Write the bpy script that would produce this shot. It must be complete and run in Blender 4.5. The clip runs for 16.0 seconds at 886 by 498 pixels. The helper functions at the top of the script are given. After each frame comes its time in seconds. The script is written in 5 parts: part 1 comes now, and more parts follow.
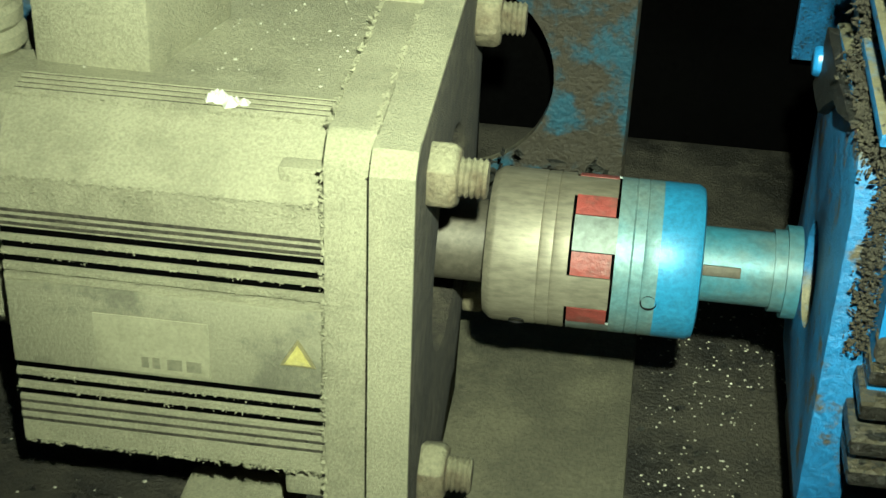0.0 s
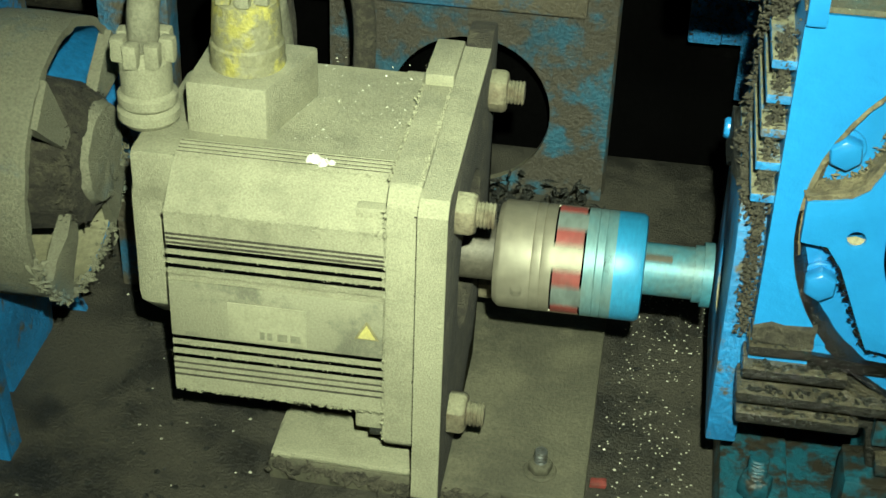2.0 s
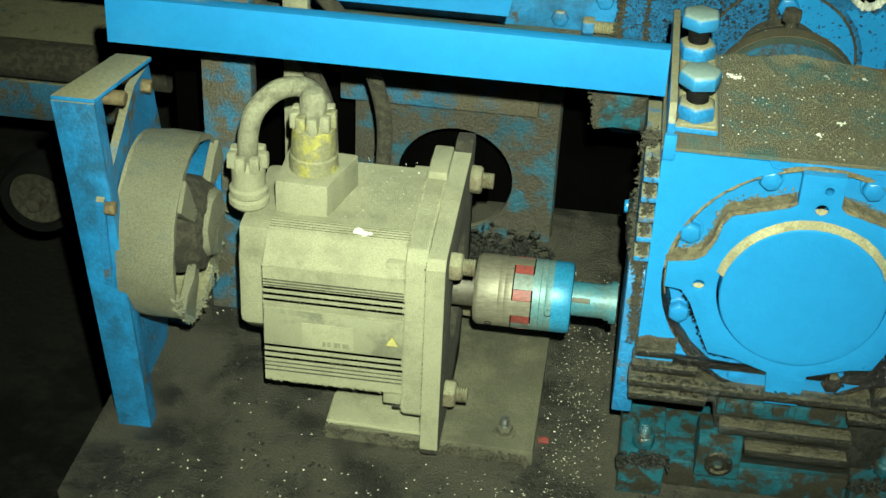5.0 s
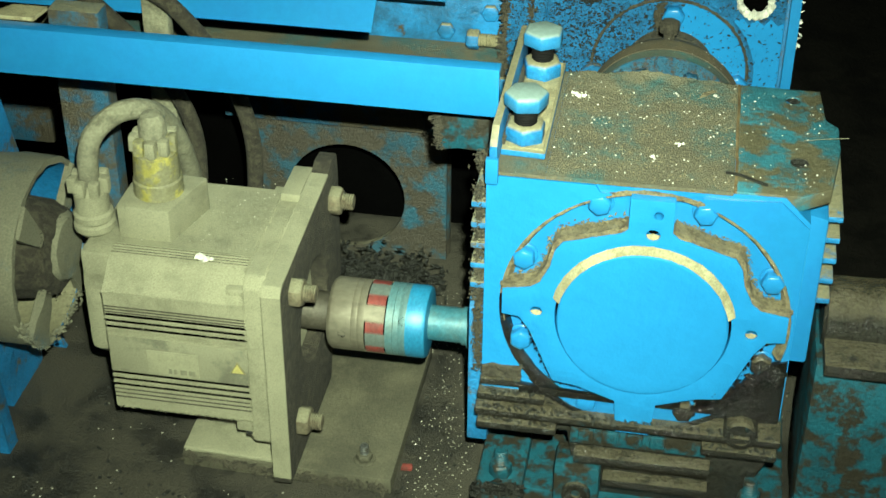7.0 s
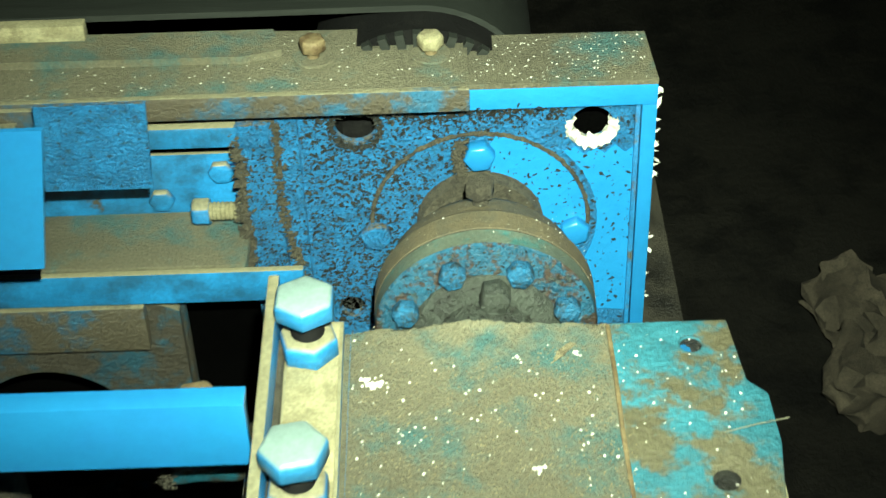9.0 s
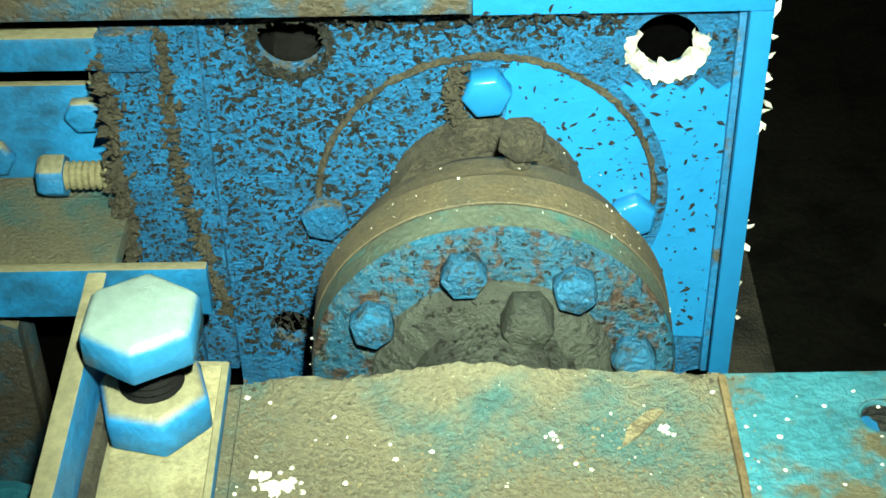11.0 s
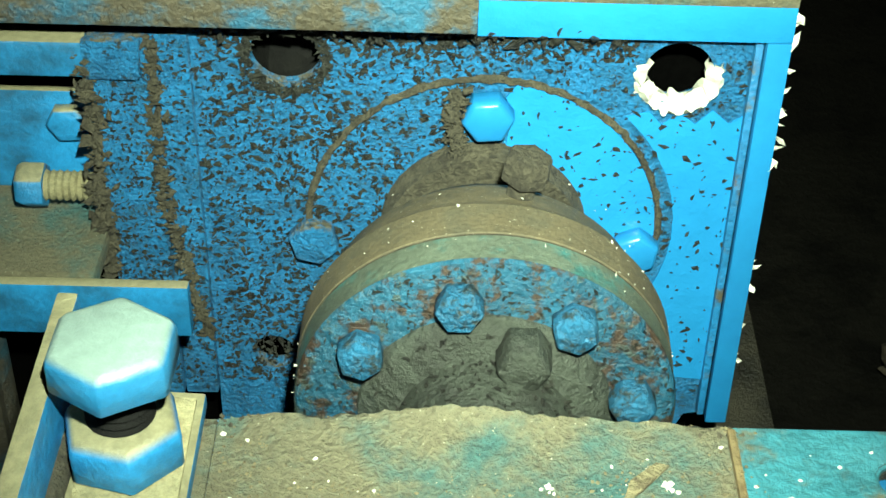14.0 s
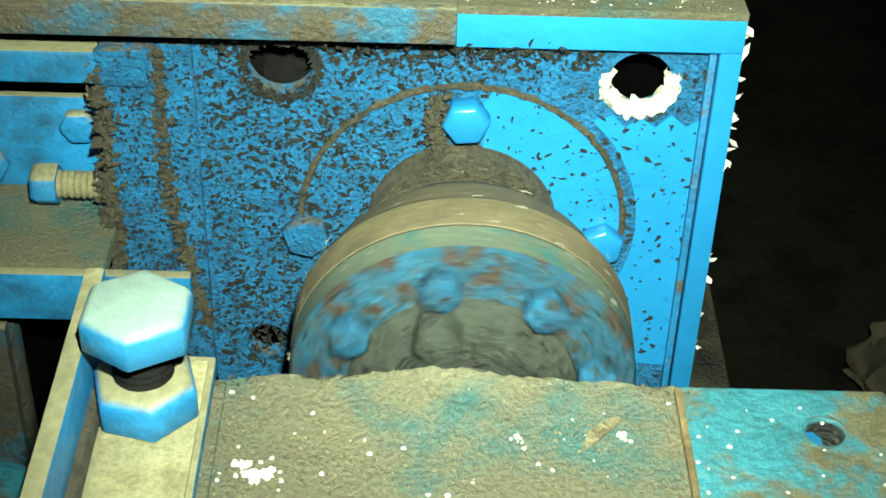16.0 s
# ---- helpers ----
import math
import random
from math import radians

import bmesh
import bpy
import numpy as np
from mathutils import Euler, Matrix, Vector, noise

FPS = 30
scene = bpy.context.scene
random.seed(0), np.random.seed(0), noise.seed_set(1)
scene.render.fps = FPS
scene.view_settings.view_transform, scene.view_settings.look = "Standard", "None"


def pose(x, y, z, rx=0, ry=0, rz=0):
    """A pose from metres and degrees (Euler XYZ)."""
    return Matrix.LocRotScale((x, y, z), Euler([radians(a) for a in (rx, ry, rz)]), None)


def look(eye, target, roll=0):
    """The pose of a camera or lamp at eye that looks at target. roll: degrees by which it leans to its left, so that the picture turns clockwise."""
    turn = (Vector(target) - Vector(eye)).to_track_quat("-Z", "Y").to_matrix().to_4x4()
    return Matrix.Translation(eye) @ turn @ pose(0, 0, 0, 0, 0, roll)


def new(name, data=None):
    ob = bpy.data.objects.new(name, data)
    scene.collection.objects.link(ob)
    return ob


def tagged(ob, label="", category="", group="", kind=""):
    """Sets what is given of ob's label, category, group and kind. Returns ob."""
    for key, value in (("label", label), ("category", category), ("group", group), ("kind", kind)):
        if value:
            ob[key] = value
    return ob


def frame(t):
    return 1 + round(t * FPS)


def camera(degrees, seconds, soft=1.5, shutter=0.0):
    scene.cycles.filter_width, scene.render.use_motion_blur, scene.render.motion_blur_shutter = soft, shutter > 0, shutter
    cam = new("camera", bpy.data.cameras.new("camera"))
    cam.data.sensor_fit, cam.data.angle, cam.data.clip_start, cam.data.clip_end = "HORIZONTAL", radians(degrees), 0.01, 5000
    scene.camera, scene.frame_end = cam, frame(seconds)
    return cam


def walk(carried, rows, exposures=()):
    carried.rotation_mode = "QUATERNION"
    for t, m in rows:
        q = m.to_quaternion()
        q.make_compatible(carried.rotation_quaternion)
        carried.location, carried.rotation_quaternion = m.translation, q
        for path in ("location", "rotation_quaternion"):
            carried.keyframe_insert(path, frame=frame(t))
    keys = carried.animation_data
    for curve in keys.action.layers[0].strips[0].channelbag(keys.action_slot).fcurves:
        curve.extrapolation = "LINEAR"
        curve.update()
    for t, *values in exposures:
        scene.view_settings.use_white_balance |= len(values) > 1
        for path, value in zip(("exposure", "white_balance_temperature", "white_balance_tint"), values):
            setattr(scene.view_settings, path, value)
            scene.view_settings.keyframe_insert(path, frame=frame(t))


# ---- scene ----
SECONDS = 16.0


def aim(x, y, z, yaw, pitch, roll):
    """A pose at (x, y, z) that looks along +y, turned left by yaw, up by pitch and leaning by roll, in degrees."""
    a, b = radians(yaw), radians(pitch)
    ahead = Vector((-math.sin(a) * math.cos(b), math.cos(a) * math.cos(b), math.sin(b)))
    eye = Vector((x, y, z))
    return look(eye, eye + ahead, roll)


# ---- camera and its walk ----
PATH = [
    (0, aim(-0.3068, -0.6520, 0.3467, 6.92, -31.97, 2.24)),
    (0.5, aim(-0.3018, -0.7297, 0.3973, 7.23, -31.89, 1.87)),
    (1, aim(-0.2983, -0.7944, 0.4677, 7.36, -33.29, 1.99)),
    (1.5, aim(-0.2856, -0.8719, 0.5250, 7.70, -33.32, 2.21)),
    (2, aim(-0.2748, -0.9624, 0.5909, 7.58, -33.54, 2.15)),
    (2.5, aim(-0.2680, -1.0619, 0.6666, 7.12, -33.83, 2.26)),
    (3, aim(-0.2500, -1.2140, 0.8058, 7.23, -35.01, 2.39)),
    (3.5, aim(-0.2351, -1.3949, 0.9397, 7.09, -35.00, 2.51)),
    (4, aim(-0.2427, -1.4756, 0.9889, 6.66, -34.72, 2.90)),
    (6.5, aim(-0.1297, -1.4981, 1.0202, 6.78, -33.17, 1.55)),
    (7, aim(0.0227, -1.3894, 1.0222, 9.80, -34.25, 0.36)),
    (7.5, aim(0.0079, -1.3079, 1.0263, 8.28, -34.54, 1.05)),
    (8, aim(-0.0942, -0.9904, 1.0385, 2.06, -36.29, 1.93)),
    (8.5, aim(-0.1519, -0.8382, 1.0174, -2.23, -36.57, 1.78)),
    (9, aim(-0.0353, -0.6516, 0.9696, 0.37, -39.35, -2.12)),
    (9.5, aim(-0.0235, -0.4916, 0.8481, 0.49, -39.62, -2.23)),
    (11.8, aim(-0.0311, -0.1828, 0.5801, -0.23, -38.70, -0.09)),
    (12, aim(-0.0368, -0.1791, 0.5816, -0.84, -38.85, 0.34)),
    (12.5, aim(-0.0340, -0.1814, 0.5842, -0.28, -38.53, 0.09)),
    (13, aim(-0.0336, -0.1866, 0.5866, -0.10, -38.26, 0.33)),
    (13.5, aim(-0.0309, -0.1928, 0.5859, -0.15, -38.14, 1.08)),
    (14, aim(-0.0294, -0.1952, 0.5859, 0.03, -38.22, 1.40)),
    (14.5, aim(-0.0228, -0.1971, 0.5851, -0.16, -38.12, 1.71)),
    (15, aim(-0.0218, -0.1993, 0.5833, -0.71, -37.81, 1.82)),
    (15.5, aim(-0.0240, -0.2243, 0.5987, -0.76, -37.58, 1.86)),
    (16, aim(-0.0290, -0.2703, 0.6249, -0.77, -37.55, 1.88)),
]
EXPOSURE = [
    (0.0, -2.04), (1.0, -1.58), (2.0, -1.18), (3.0, -0.47), (4.0, -0.05), (7.0, -0.05), (8.0, -0.24), (9.0, -0.44), (9.7, -1.02), (12.0, -1.66), (15.0, -1.68), (16.0, -1.46),
]
cam = camera(31, SECONDS, soft=1.5, shutter=0.35)
walk(cam, PATH, EXPOSURE)

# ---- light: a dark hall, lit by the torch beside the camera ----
world = bpy.data.worlds.new("dark hall")
world.use_nodes = True
world.node_tree.nodes["Background"].inputs[0].default_value = (0.5, 0.6, 0.55, 1)
world.node_tree.nodes["Background"].inputs[1].default_value = 0.0002
scene.world = world
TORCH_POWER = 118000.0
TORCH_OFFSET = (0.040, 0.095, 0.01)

# ---- materials ----


def mat(name, base, second=None, scale=18.0, cover=0.5, soft=0.08, rough=0.55, metal=0.0, bump=0.25, fine=220.0, vary=0.25,
        third=None, third_scale=40.0, third_cover=0.3, dust=None, dust_cover=0.5, stretch=(1, 1, 1), second_rough=None, glow=0.0, fleck=None, tone_by=0.45, spec=0.5):
    """A surface with a base colour, patches of a second and a third one, grain, relief and, if wanted, dust lying on upward faces."""
    m = bpy.data.materials.new(name)
    m.use_nodes = True
    nt = m.node_tree
    bsdf = nt.nodes["Principled BSDF"]
    link = nt.links.new

    def node(kind, **values):
        n = nt.nodes.new(kind)
        for k, v in values.items():
            n.inputs[k].default_value = v
        return n

    coord = node("ShaderNodeTexCoord")
    mapping = node("ShaderNodeMapping")
    mapping.inputs["Scale"].default_value = stretch
    link(coord.outputs["Object"], mapping.inputs["Vector"])

    def grain(s, detail=6.0, roughness=0.6):
        n = node("ShaderNodeTexNoise", Scale=s, Detail=detail, Roughness=roughness)
        link(mapping.outputs[0], n.inputs["Vector"])
        return n.outputs["Fac"]

    def step(value, low, high):
        n = node("ShaderNodeMapRange")
        n.interpolation_type = "SMOOTHSTEP"
        n.inputs["From Min"].default_value, n.inputs["From Max"].default_value = low, high
        link(value, n.inputs["Value"])
        return n.outputs["Result"]

    def blend(fac, a, b):
        n = nt.nodes.new("ShaderNodeMix")
        n.data_type = "RGBA"
        if isinstance(fac, float):
            n.inputs[0].default_value = fac
        else:
            link(fac, n.inputs[0])
        for i, c in ((6, a), (7, b)):
            if isinstance(c, tuple):
                n.inputs[i].default_value = (*c, 1)
            else:
                link(c, n.inputs[i])
        return n.outputs[2]

    small = grain(fine, 5.0, 0.65)
    colour = blend(step(grain(scale * 0.35, 4.0), 0.3, 0.7), tuple(c * (1 - vary) for c in base), tuple(min(1, c * (1 + vary)) for c in base))
    rough_out = None
    if second:
        mask = step(grain(scale, 9.0, 0.68), 1 - cover - soft, 1 - cover + soft)
        colour = blend(mask, colour, second)
        if second_rough is not None:
            r = node("ShaderNodeMapRange")
            r.inputs["To Min"].default_value, r.inputs["To Max"].default_value = rough, second_rough
            link(mask, r.inputs["Value"])
            rough_out = r.outputs["Result"]
    if third:
        colour = blend(step(grain(third_scale, 8.0, 0.7), 1 - third_cover - 0.04, 1 - third_cover + 0.04), colour, third)
    if dust:
        geo = node("ShaderNodeNewGeometry")
        part_z = node("ShaderNodeSeparateXYZ")
        link(geo.outputs["Normal"], part_z.inputs[0])
        up = step(part_z.outputs["Z"], 0.35, 0.8)
        patch = step(grain(scale * 1.3, 8.0, 0.7), 1 - dust_cover - 0.1, 1 - dust_cover + 0.1)
        both = nt.nodes.new("ShaderNodeMath")
        both.operation = "MULTIPLY"
        link(up, both.inputs[0])
        link(patch, both.inputs[1])
        colour = blend(both.outputs[0], colour, dust)
    if fleck:
        colour = blend(step(grain(fine * 1.7, 2.0, 0.5), 0.70, 0.74), colour, fleck)
    shade = step(small, 0.2, 0.8)
    tone = nt.nodes.new("ShaderNodeMix")
    tone.data_type, tone.blend_type = "RGBA", "MULTIPLY"
    tone.inputs[0].default_value = tone_by
    bsdf.inputs["Specular IOR Level"].default_value = spec
    link(colour, tone.inputs[6])
    link(shade, tone.inputs[7])
    link(tone.outputs[2], bsdf.inputs["Base Color"])
    if rough_out:
        link(rough_out, bsdf.inputs["Roughness"])
    else:
        bsdf.inputs["Roughness"].default_value = rough
    bsdf.inputs["Metallic"].default_value = metal
    if bump:
        add = nt.nodes.new("ShaderNodeMath")
        add.operation = "MULTIPLY_ADD"
        link(grain(scale * 2.2, 6.0), add.inputs[0])
        add.inputs[1].default_value = 1.4
        link(small, add.inputs[2])
        b = node("ShaderNodeBump", Strength=bump, Distance=0.004)
        link(add.outputs[0], b.inputs["Height"])
        link(b.outputs[0], bsdf.inputs["Normal"])
    if glow:
        bsdf.inputs["Emission Color"].default_value = (0.86, 1.0, 0.74, 1)
        bsdf.inputs["Emission Strength"].default_value = glow
    return m


DUST = (0.25, 0.235, 0.145)
GRIME = (0.065, 0.052, 0.03)
BLUE = (0.013, 0.190, 0.450)
BLUE_DEEP = (0.012, 0.125, 0.36)
TEAL = (0.010, 0.085, 0.120)
M_BLUE = mat("glossy blue paint", BLUE, (0.014, 0.16, 0.42), 9, 0.4, 0.25, 0.3, bump=0.10, fine=90, vary=0.08, third=GRIME, third_scale=19, third_cover=0.25, tone_by=0.12)
M_BLUE_CLEAN = mat("clean blue paint", (0.014, 0.200, 0.480), BLUE, 8, 0.4, 0.25, 0.27, bump=0.38, fine=60, vary=0.07, third=(0.03, 0.10, 0.15), third_scale=60, third_cover=0.17, tone_by=0.10)
M_BLUE_WORN = mat("worn blue paint", BLUE, (0.10, 0.085, 0.05), 30, 0.42, 0.05, 0.5, bump=0.5, fine=260, third=(0.10, 0.045, 0.02), third_scale=24, third_cover=0.33, dust=DUST, dust_cover=0.6)
M_BLUE_CRUST = mat("crusted blue paint", BLUE, (0.016, 0.085, 0.15), 150, 0.40, 0.07, 0.5, bump=1.0, fine=420, third=(0.032, 0.031, 0.024), third_scale=130, third_cover=0.39, dust=(0.16, 0.14, 0.09), dust_cover=0.5, tone_by=0.3)
M_BLUE_DUSTY = mat("dusty blue paint", BLUE, BLUE_DEEP, 30, 0.4, 0.1, 0.45, bump=0.25, fine=200, dust=DUST, dust_cover=0.85)
M_TOP = mat("oily dust on teal paint", (0.150, 0.139, 0.088), (0.050, 0.145, 0.145), 11, 0.44, 0.09, 0.85, bump=1.0, fine=360, third=(0.20, 0.183, 0.115), third_scale=34, third_cover=0.30, fleck=(0.40, 0.39, 0.3))
M_TEAL_TOP = mat("chipped teal paint", (0.035, 0.19, 0.25), (0.115, 0.105, 0.062), 22, 0.50, 0.06, 0.5, bump=0.5, fine=240, third=(0.15, 0.07, 0.04), third_scale=20, third_cover=0.27)
M_TEAL = mat("teal paint", TEAL, (0.030, 0.027, 0.019), 34, 0.5, 0.06, 0.4, bump=0.4, fine=240)
M_DUST = mat("grey-green dust coat", (0.30, 0.292, 0.19), (0.225, 0.218, 0.14), 24, 0.42, 0.14, 0.9, bump=0.5, fine=620, vary=0.09, third=(0.125, 0.117, 0.074), third_scale=30, third_cover=0.24, tone_by=0.4, fleck=(0.36, 0.35, 0.25))
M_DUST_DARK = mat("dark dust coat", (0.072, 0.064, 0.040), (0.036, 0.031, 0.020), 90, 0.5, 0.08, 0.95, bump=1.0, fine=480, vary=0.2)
# Dust and blue paint of the blower, with its dimmer light mixed in.
M_DUST_GREY_SHADED = mat("grey dust over blue paint, dimmed for shade", (0.185, 0.180, 0.120), (0.060, 0.115, 0.140), 16, 0.36, 0.12, 0.9, bump=0.7, fine=420, vary=0.15, third=(0.075, 0.066, 0.042), third_scale=34, third_cover=0.28)
M_DUST_PALE = mat("pale dust", (0.36, 0.33, 0.19), (0.25, 0.22, 0.12), 50, 0.45, 0.1, 0.9, bump=0.5, fine=420)
M_PANEL = mat("smeared motor panel", (0.235, 0.23, 0.15), (0.135, 0.133, 0.09), 15, 0.46, 0.07, 0.8, bump=0.35, fine=520, vary=0.1, tone_by=0.3)
M_PLATE = mat("nameplate film", (0.26, 0.254, 0.165), (0.205, 0.2, 0.125), 30, 0.4, 0.1, 0.7, bump=0.15, fine=400, tone_by=0.25)
M_PRINT = mat("grey print", (0.20, 0.195, 0.13), bump=0.1)
M_WARN = mat("faded yellow sticker", (0.42, 0.37, 0.12), (0.3, 0.28, 0.14), 60, 0.4, 0.1, 0.6, bump=0.1)
M_WARN_INK = mat("faded black ink", (0.2, 0.18, 0.09), bump=0.1)
M_STEEL = mat("turned steel, brown with oil", (0.25, 0.232, 0.17), (0.165, 0.148, 0.105), 20, 0.45, 0.2, 0.55, metal=0.45, bump=0.06, fine=300, stretch=(0.3, 1, 1))
# Dull steel for key and axle; on the motor shaft it also paints shadow.
M_STEEL_DARK_SHADED = mat("dull dark steel, shaft's shade included", (0.10, 0.09, 0.066), (0.065, 0.058, 0.042), 30, 0.45, 0.2, 0.6, metal=0.4, bump=0.1)
M_HUB_BLUE = mat("blue oversprayed hub", (0.022, 0.25, 0.47), (0.10, 0.25, 0.29), 9, 0.30, 0.22, 0.42, metal=0.2, bump=0.08, fine=300)
M_SHAFT_TEAL = mat("teal oversprayed shaft", (0.035, 0.22, 0.30), (0.11, 0.18, 0.17), 16, 0.42, 0.2, 0.5, metal=0.2, bump=0.12)
M_RED = mat("red polyurethane", (0.22, 0.042, 0.034), (0.15, 0.055, 0.044), 60, 0.45, 0.1, 0.5, bump=0.25)
M_YELLOW = mat("dirty yellow plastic", (0.40, 0.36, 0.085), (0.22, 0.21, 0.12), 38, 0.55, 0.07, 0.55, bump=0.5, third=(0.11, 0.10, 0.065), third_scale=45, third_cover=0.30)
M_RUST = mat("rusty bolt", (0.20, 0.15, 0.075), (0.12, 0.07, 0.03), 70, 0.45, 0.1, 0.7, metal=0.2, bump=0.4)
M_THREAD = mat("bare thread", (0.16, 0.17, 0.16), GRIME, 90, 0.4, 0.1, 0.4, metal=0.6, bump=0.2)
M_DECK = mat("oily black deck", (0.012, 0.0116, 0.0088), (0.058, 0.052, 0.035), 9, 0.52, 0.12, 0.5, bump=0.9, fine=300, vary=0.3, third=(0.03, 0.019, 0.011), third_scale=12, third_cover=0.27, second_rough=0.9)
M_BASE = mat("dirty steel base plate", (0.072, 0.068, 0.043), (0.12, 0.112, 0.07), 18, 0.45, 0.12, 0.8, bump=0.4, fine=380)
M_GRIME = mat("caked oily grime", (0.024, 0.0255, 0.019), (0.012, 0.0125, 0.0098), 70, 0.5, 0.08, 0.5, bump=1.0, fine=330)
M_LEDGE = mat("pale brown settled dirt", (0.23, 0.195, 0.11), (0.13, 0.105, 0.06), 90, 0.45, 0.08, 0.9, bump=0.9, fine=350)
M_JAW = mat("greenish bare jaw", (0.16, 0.20, 0.18), (0.10, 0.125, 0.115), 30, 0.45, 0.15, 0.58, metal=0.25, bump=0.12)
M_HUB_TEAL = mat("teal-grey hub", (0.10, 0.24, 0.27), (0.15, 0.21, 0.19), 18, 0.45, 0.2, 0.5, metal=0.25, bump=0.10, fine=300)
M_GRIME_PALE = mat("dry brown grime", (0.088, 0.078, 0.051), (0.045, 0.039, 0.026), 120, 0.45, 0.08, 0.95, bump=1.0, fine=420)
M_FIN = mat("oily fins", (0.021, 0.0200, 0.0155), (0.007, 0.042, 0.056), 26, 0.34, 0.05, 0.22, bump=0.9, fine=250, dust=(0.095, 0.084, 0.055), dust_cover=0.6)
M_WHITE = mat("white plaster crumbs", (0.72, 0.72, 0.62), (0.5, 0.5, 0.4), 200, 0.4, 0.1, 0.8, bump=0.3)
M_PALE_FLECK = mat("pale grit", (0.45, 0.44, 0.34), bump=0.1, rough=0.35)
M_BLACK = mat("black rubber", (0.004, 0.004, 0.004), (0.009, 0.009, 0.008), 40, 0.4, 0.1, 0.8, bump=0.3, spec=0.15)
M_BELT = mat("grey conveyor belt", (0.024, 0.028, 0.024), (0.014, 0.016, 0.014), 10, 0.45, 0.2, 0.45, bump=0.15, stretch=(0.06, 1, 1))
M_HOSE = mat("dusty grey conduit", (0.23, 0.225, 0.15), (0.12, 0.115, 0.075), 40, 0.4, 0.1, 0.85, bump=0.5)
# Floor and wall colours hold the hall's darkness, far below real concrete.
M_CONCRETE = mat("stained concrete floor, unlit dark painted in", (0.015, 0.0140, 0.0110), (0.005, 0.0048, 0.0040), 5.0, 0.48, 0.07, 0.8, bump=1.0, fine=70, third=(0.002, 0.002, 0.0018), third_scale=3.2, third_cover=0.36, spec=0.2)
M_WALL = mat("hall wall, unlit dark painted in", (0.006, 0.0068, 0.006), (0.004, 0.004, 0.004), 3, 0.5, 0.2, 0.9, bump=0.4, fine=90, spec=0.1)
M_TARP = mat("dusty brown cloth", (0.12, 0.098, 0.068), (0.06, 0.05, 0.035), 30, 0.45, 0.15, 0.95, bump=0.6, fine=300)
M_RUSTY_BLUE = mat("rusting blue steel", (0.018, 0.12, 0.22), (0.085, 0.072, 0.046), 19, 0.52, 0.07, 0.6, bump=0.8, fine=260, third=(0.13, 0.055, 0.018), third_scale=17, third_cover=0.30, dust=DUST, dust_cover=0.6)
M_BOLT = mat("blue paint with a film of white dust", (0.025, 0.19, 0.40), BLUE, 24, 0.4, 0.2, 0.4, bump=0.25, fine=200, dust=(0.20, 0.28, 0.27), dust_cover=0.9, tone_by=0.25)
# Dead black that paints the shade inside gaps and openings.
M_GAP_SHADE = mat("painted gap shade", (0.0015, 0.0015, 0.0015), bump=0.0, rough=1.0, spec=0.0)
M_NUT = mat("nut under brown dust", (0.155, 0.135, 0.082), (0.09, 0.066, 0.036), 60, 0.45, 0.12, 0.85, bump=0.5, fine=350, dust=(0.22, 0.21, 0.13), dust_cover=0.7)
M_BLUE_GRIMY = mat("grimy blue paint", BLUE, (0.013, 0.095, 0.20), 18, 0.5, 0.12, 0.42, bump=0.35, fine=220, third=GRIME, third_scale=24, third_cover=0.34, dust=DUST, dust_cover=0.8, tone_by=0.3)
M_OIL = mat("wet black oil", (0.006, 0.0062, 0.005), (0.012, 0.0115, 0.008), 40, 0.4, 0.1, 0.16, bump=0.8, fine=240)
M_RUSTY_DARK = mat("rusting dark steel", (0.013, 0.075, 0.115), (0.052, 0.045, 0.031), 19, 0.54, 0.07, 0.65, bump=0.8, fine=260, third=(0.10, 0.045, 0.017), third_scale=17, third_cover=0.29, dust=(0.16, 0.15, 0.1), dust_cover=0.6)
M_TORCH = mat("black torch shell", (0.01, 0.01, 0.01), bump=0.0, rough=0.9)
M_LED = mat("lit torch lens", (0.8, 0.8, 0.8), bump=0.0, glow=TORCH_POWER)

# ---- mesh helpers ----


def put(axis, u, v, a):
    return {"x": (a, u, v), "y": (u, a, v), "z": (u, v, a)}[axis]


def box(x0, x1, y0, y1, z0, z1, bev=0.0, bm=None, seg=2):
    bm = bm or bmesh.new()
    vs = [bm.verts.new((x, y, z)) for x in (x0, x1) for y in (y0, y1) for z in (z0, z1)]
    fs = [bm.faces.new([vs[i] for i in q]) for q in ((0, 1, 3, 2), (4, 6, 7, 5), (0, 4, 5, 1), (2, 3, 7, 6), (0, 2, 6, 4), (1, 5, 7, 3))]
    if bev:
        bmesh.ops.bevel(bm, geom=list({e for f in fs for e in f.edges}), offset=bev, segments=seg, profile=0.6, affect="EDGES")
    return bm


def lathe(axis, centre, profile, seg=48, bm=None, start=0.0, sweep=360.0):
    """Turns a profile of (along, radius) about the axis through centre (the two other coordinates)."""
    bm = bm or bmesh.new()
    closed = sweep >= 360
    n = seg if closed else seg + 1
    rings = []
    for a, r in profile:
        ring = []
        for i in range(n):
            t = radians(start + sweep * i / seg)
            ring.append(bm.verts.new(put(axis, centre[0] + r * math.cos(t), centre[1] + r * math.sin(t), a)))
        rings.append(ring)
    for p, q in zip(rings, rings[1:]):
        for i in range(n if closed else n - 1):
            j = (i + 1) % n
            bm.faces.new((p[i], p[j], q[j], q[i]))
    return bm


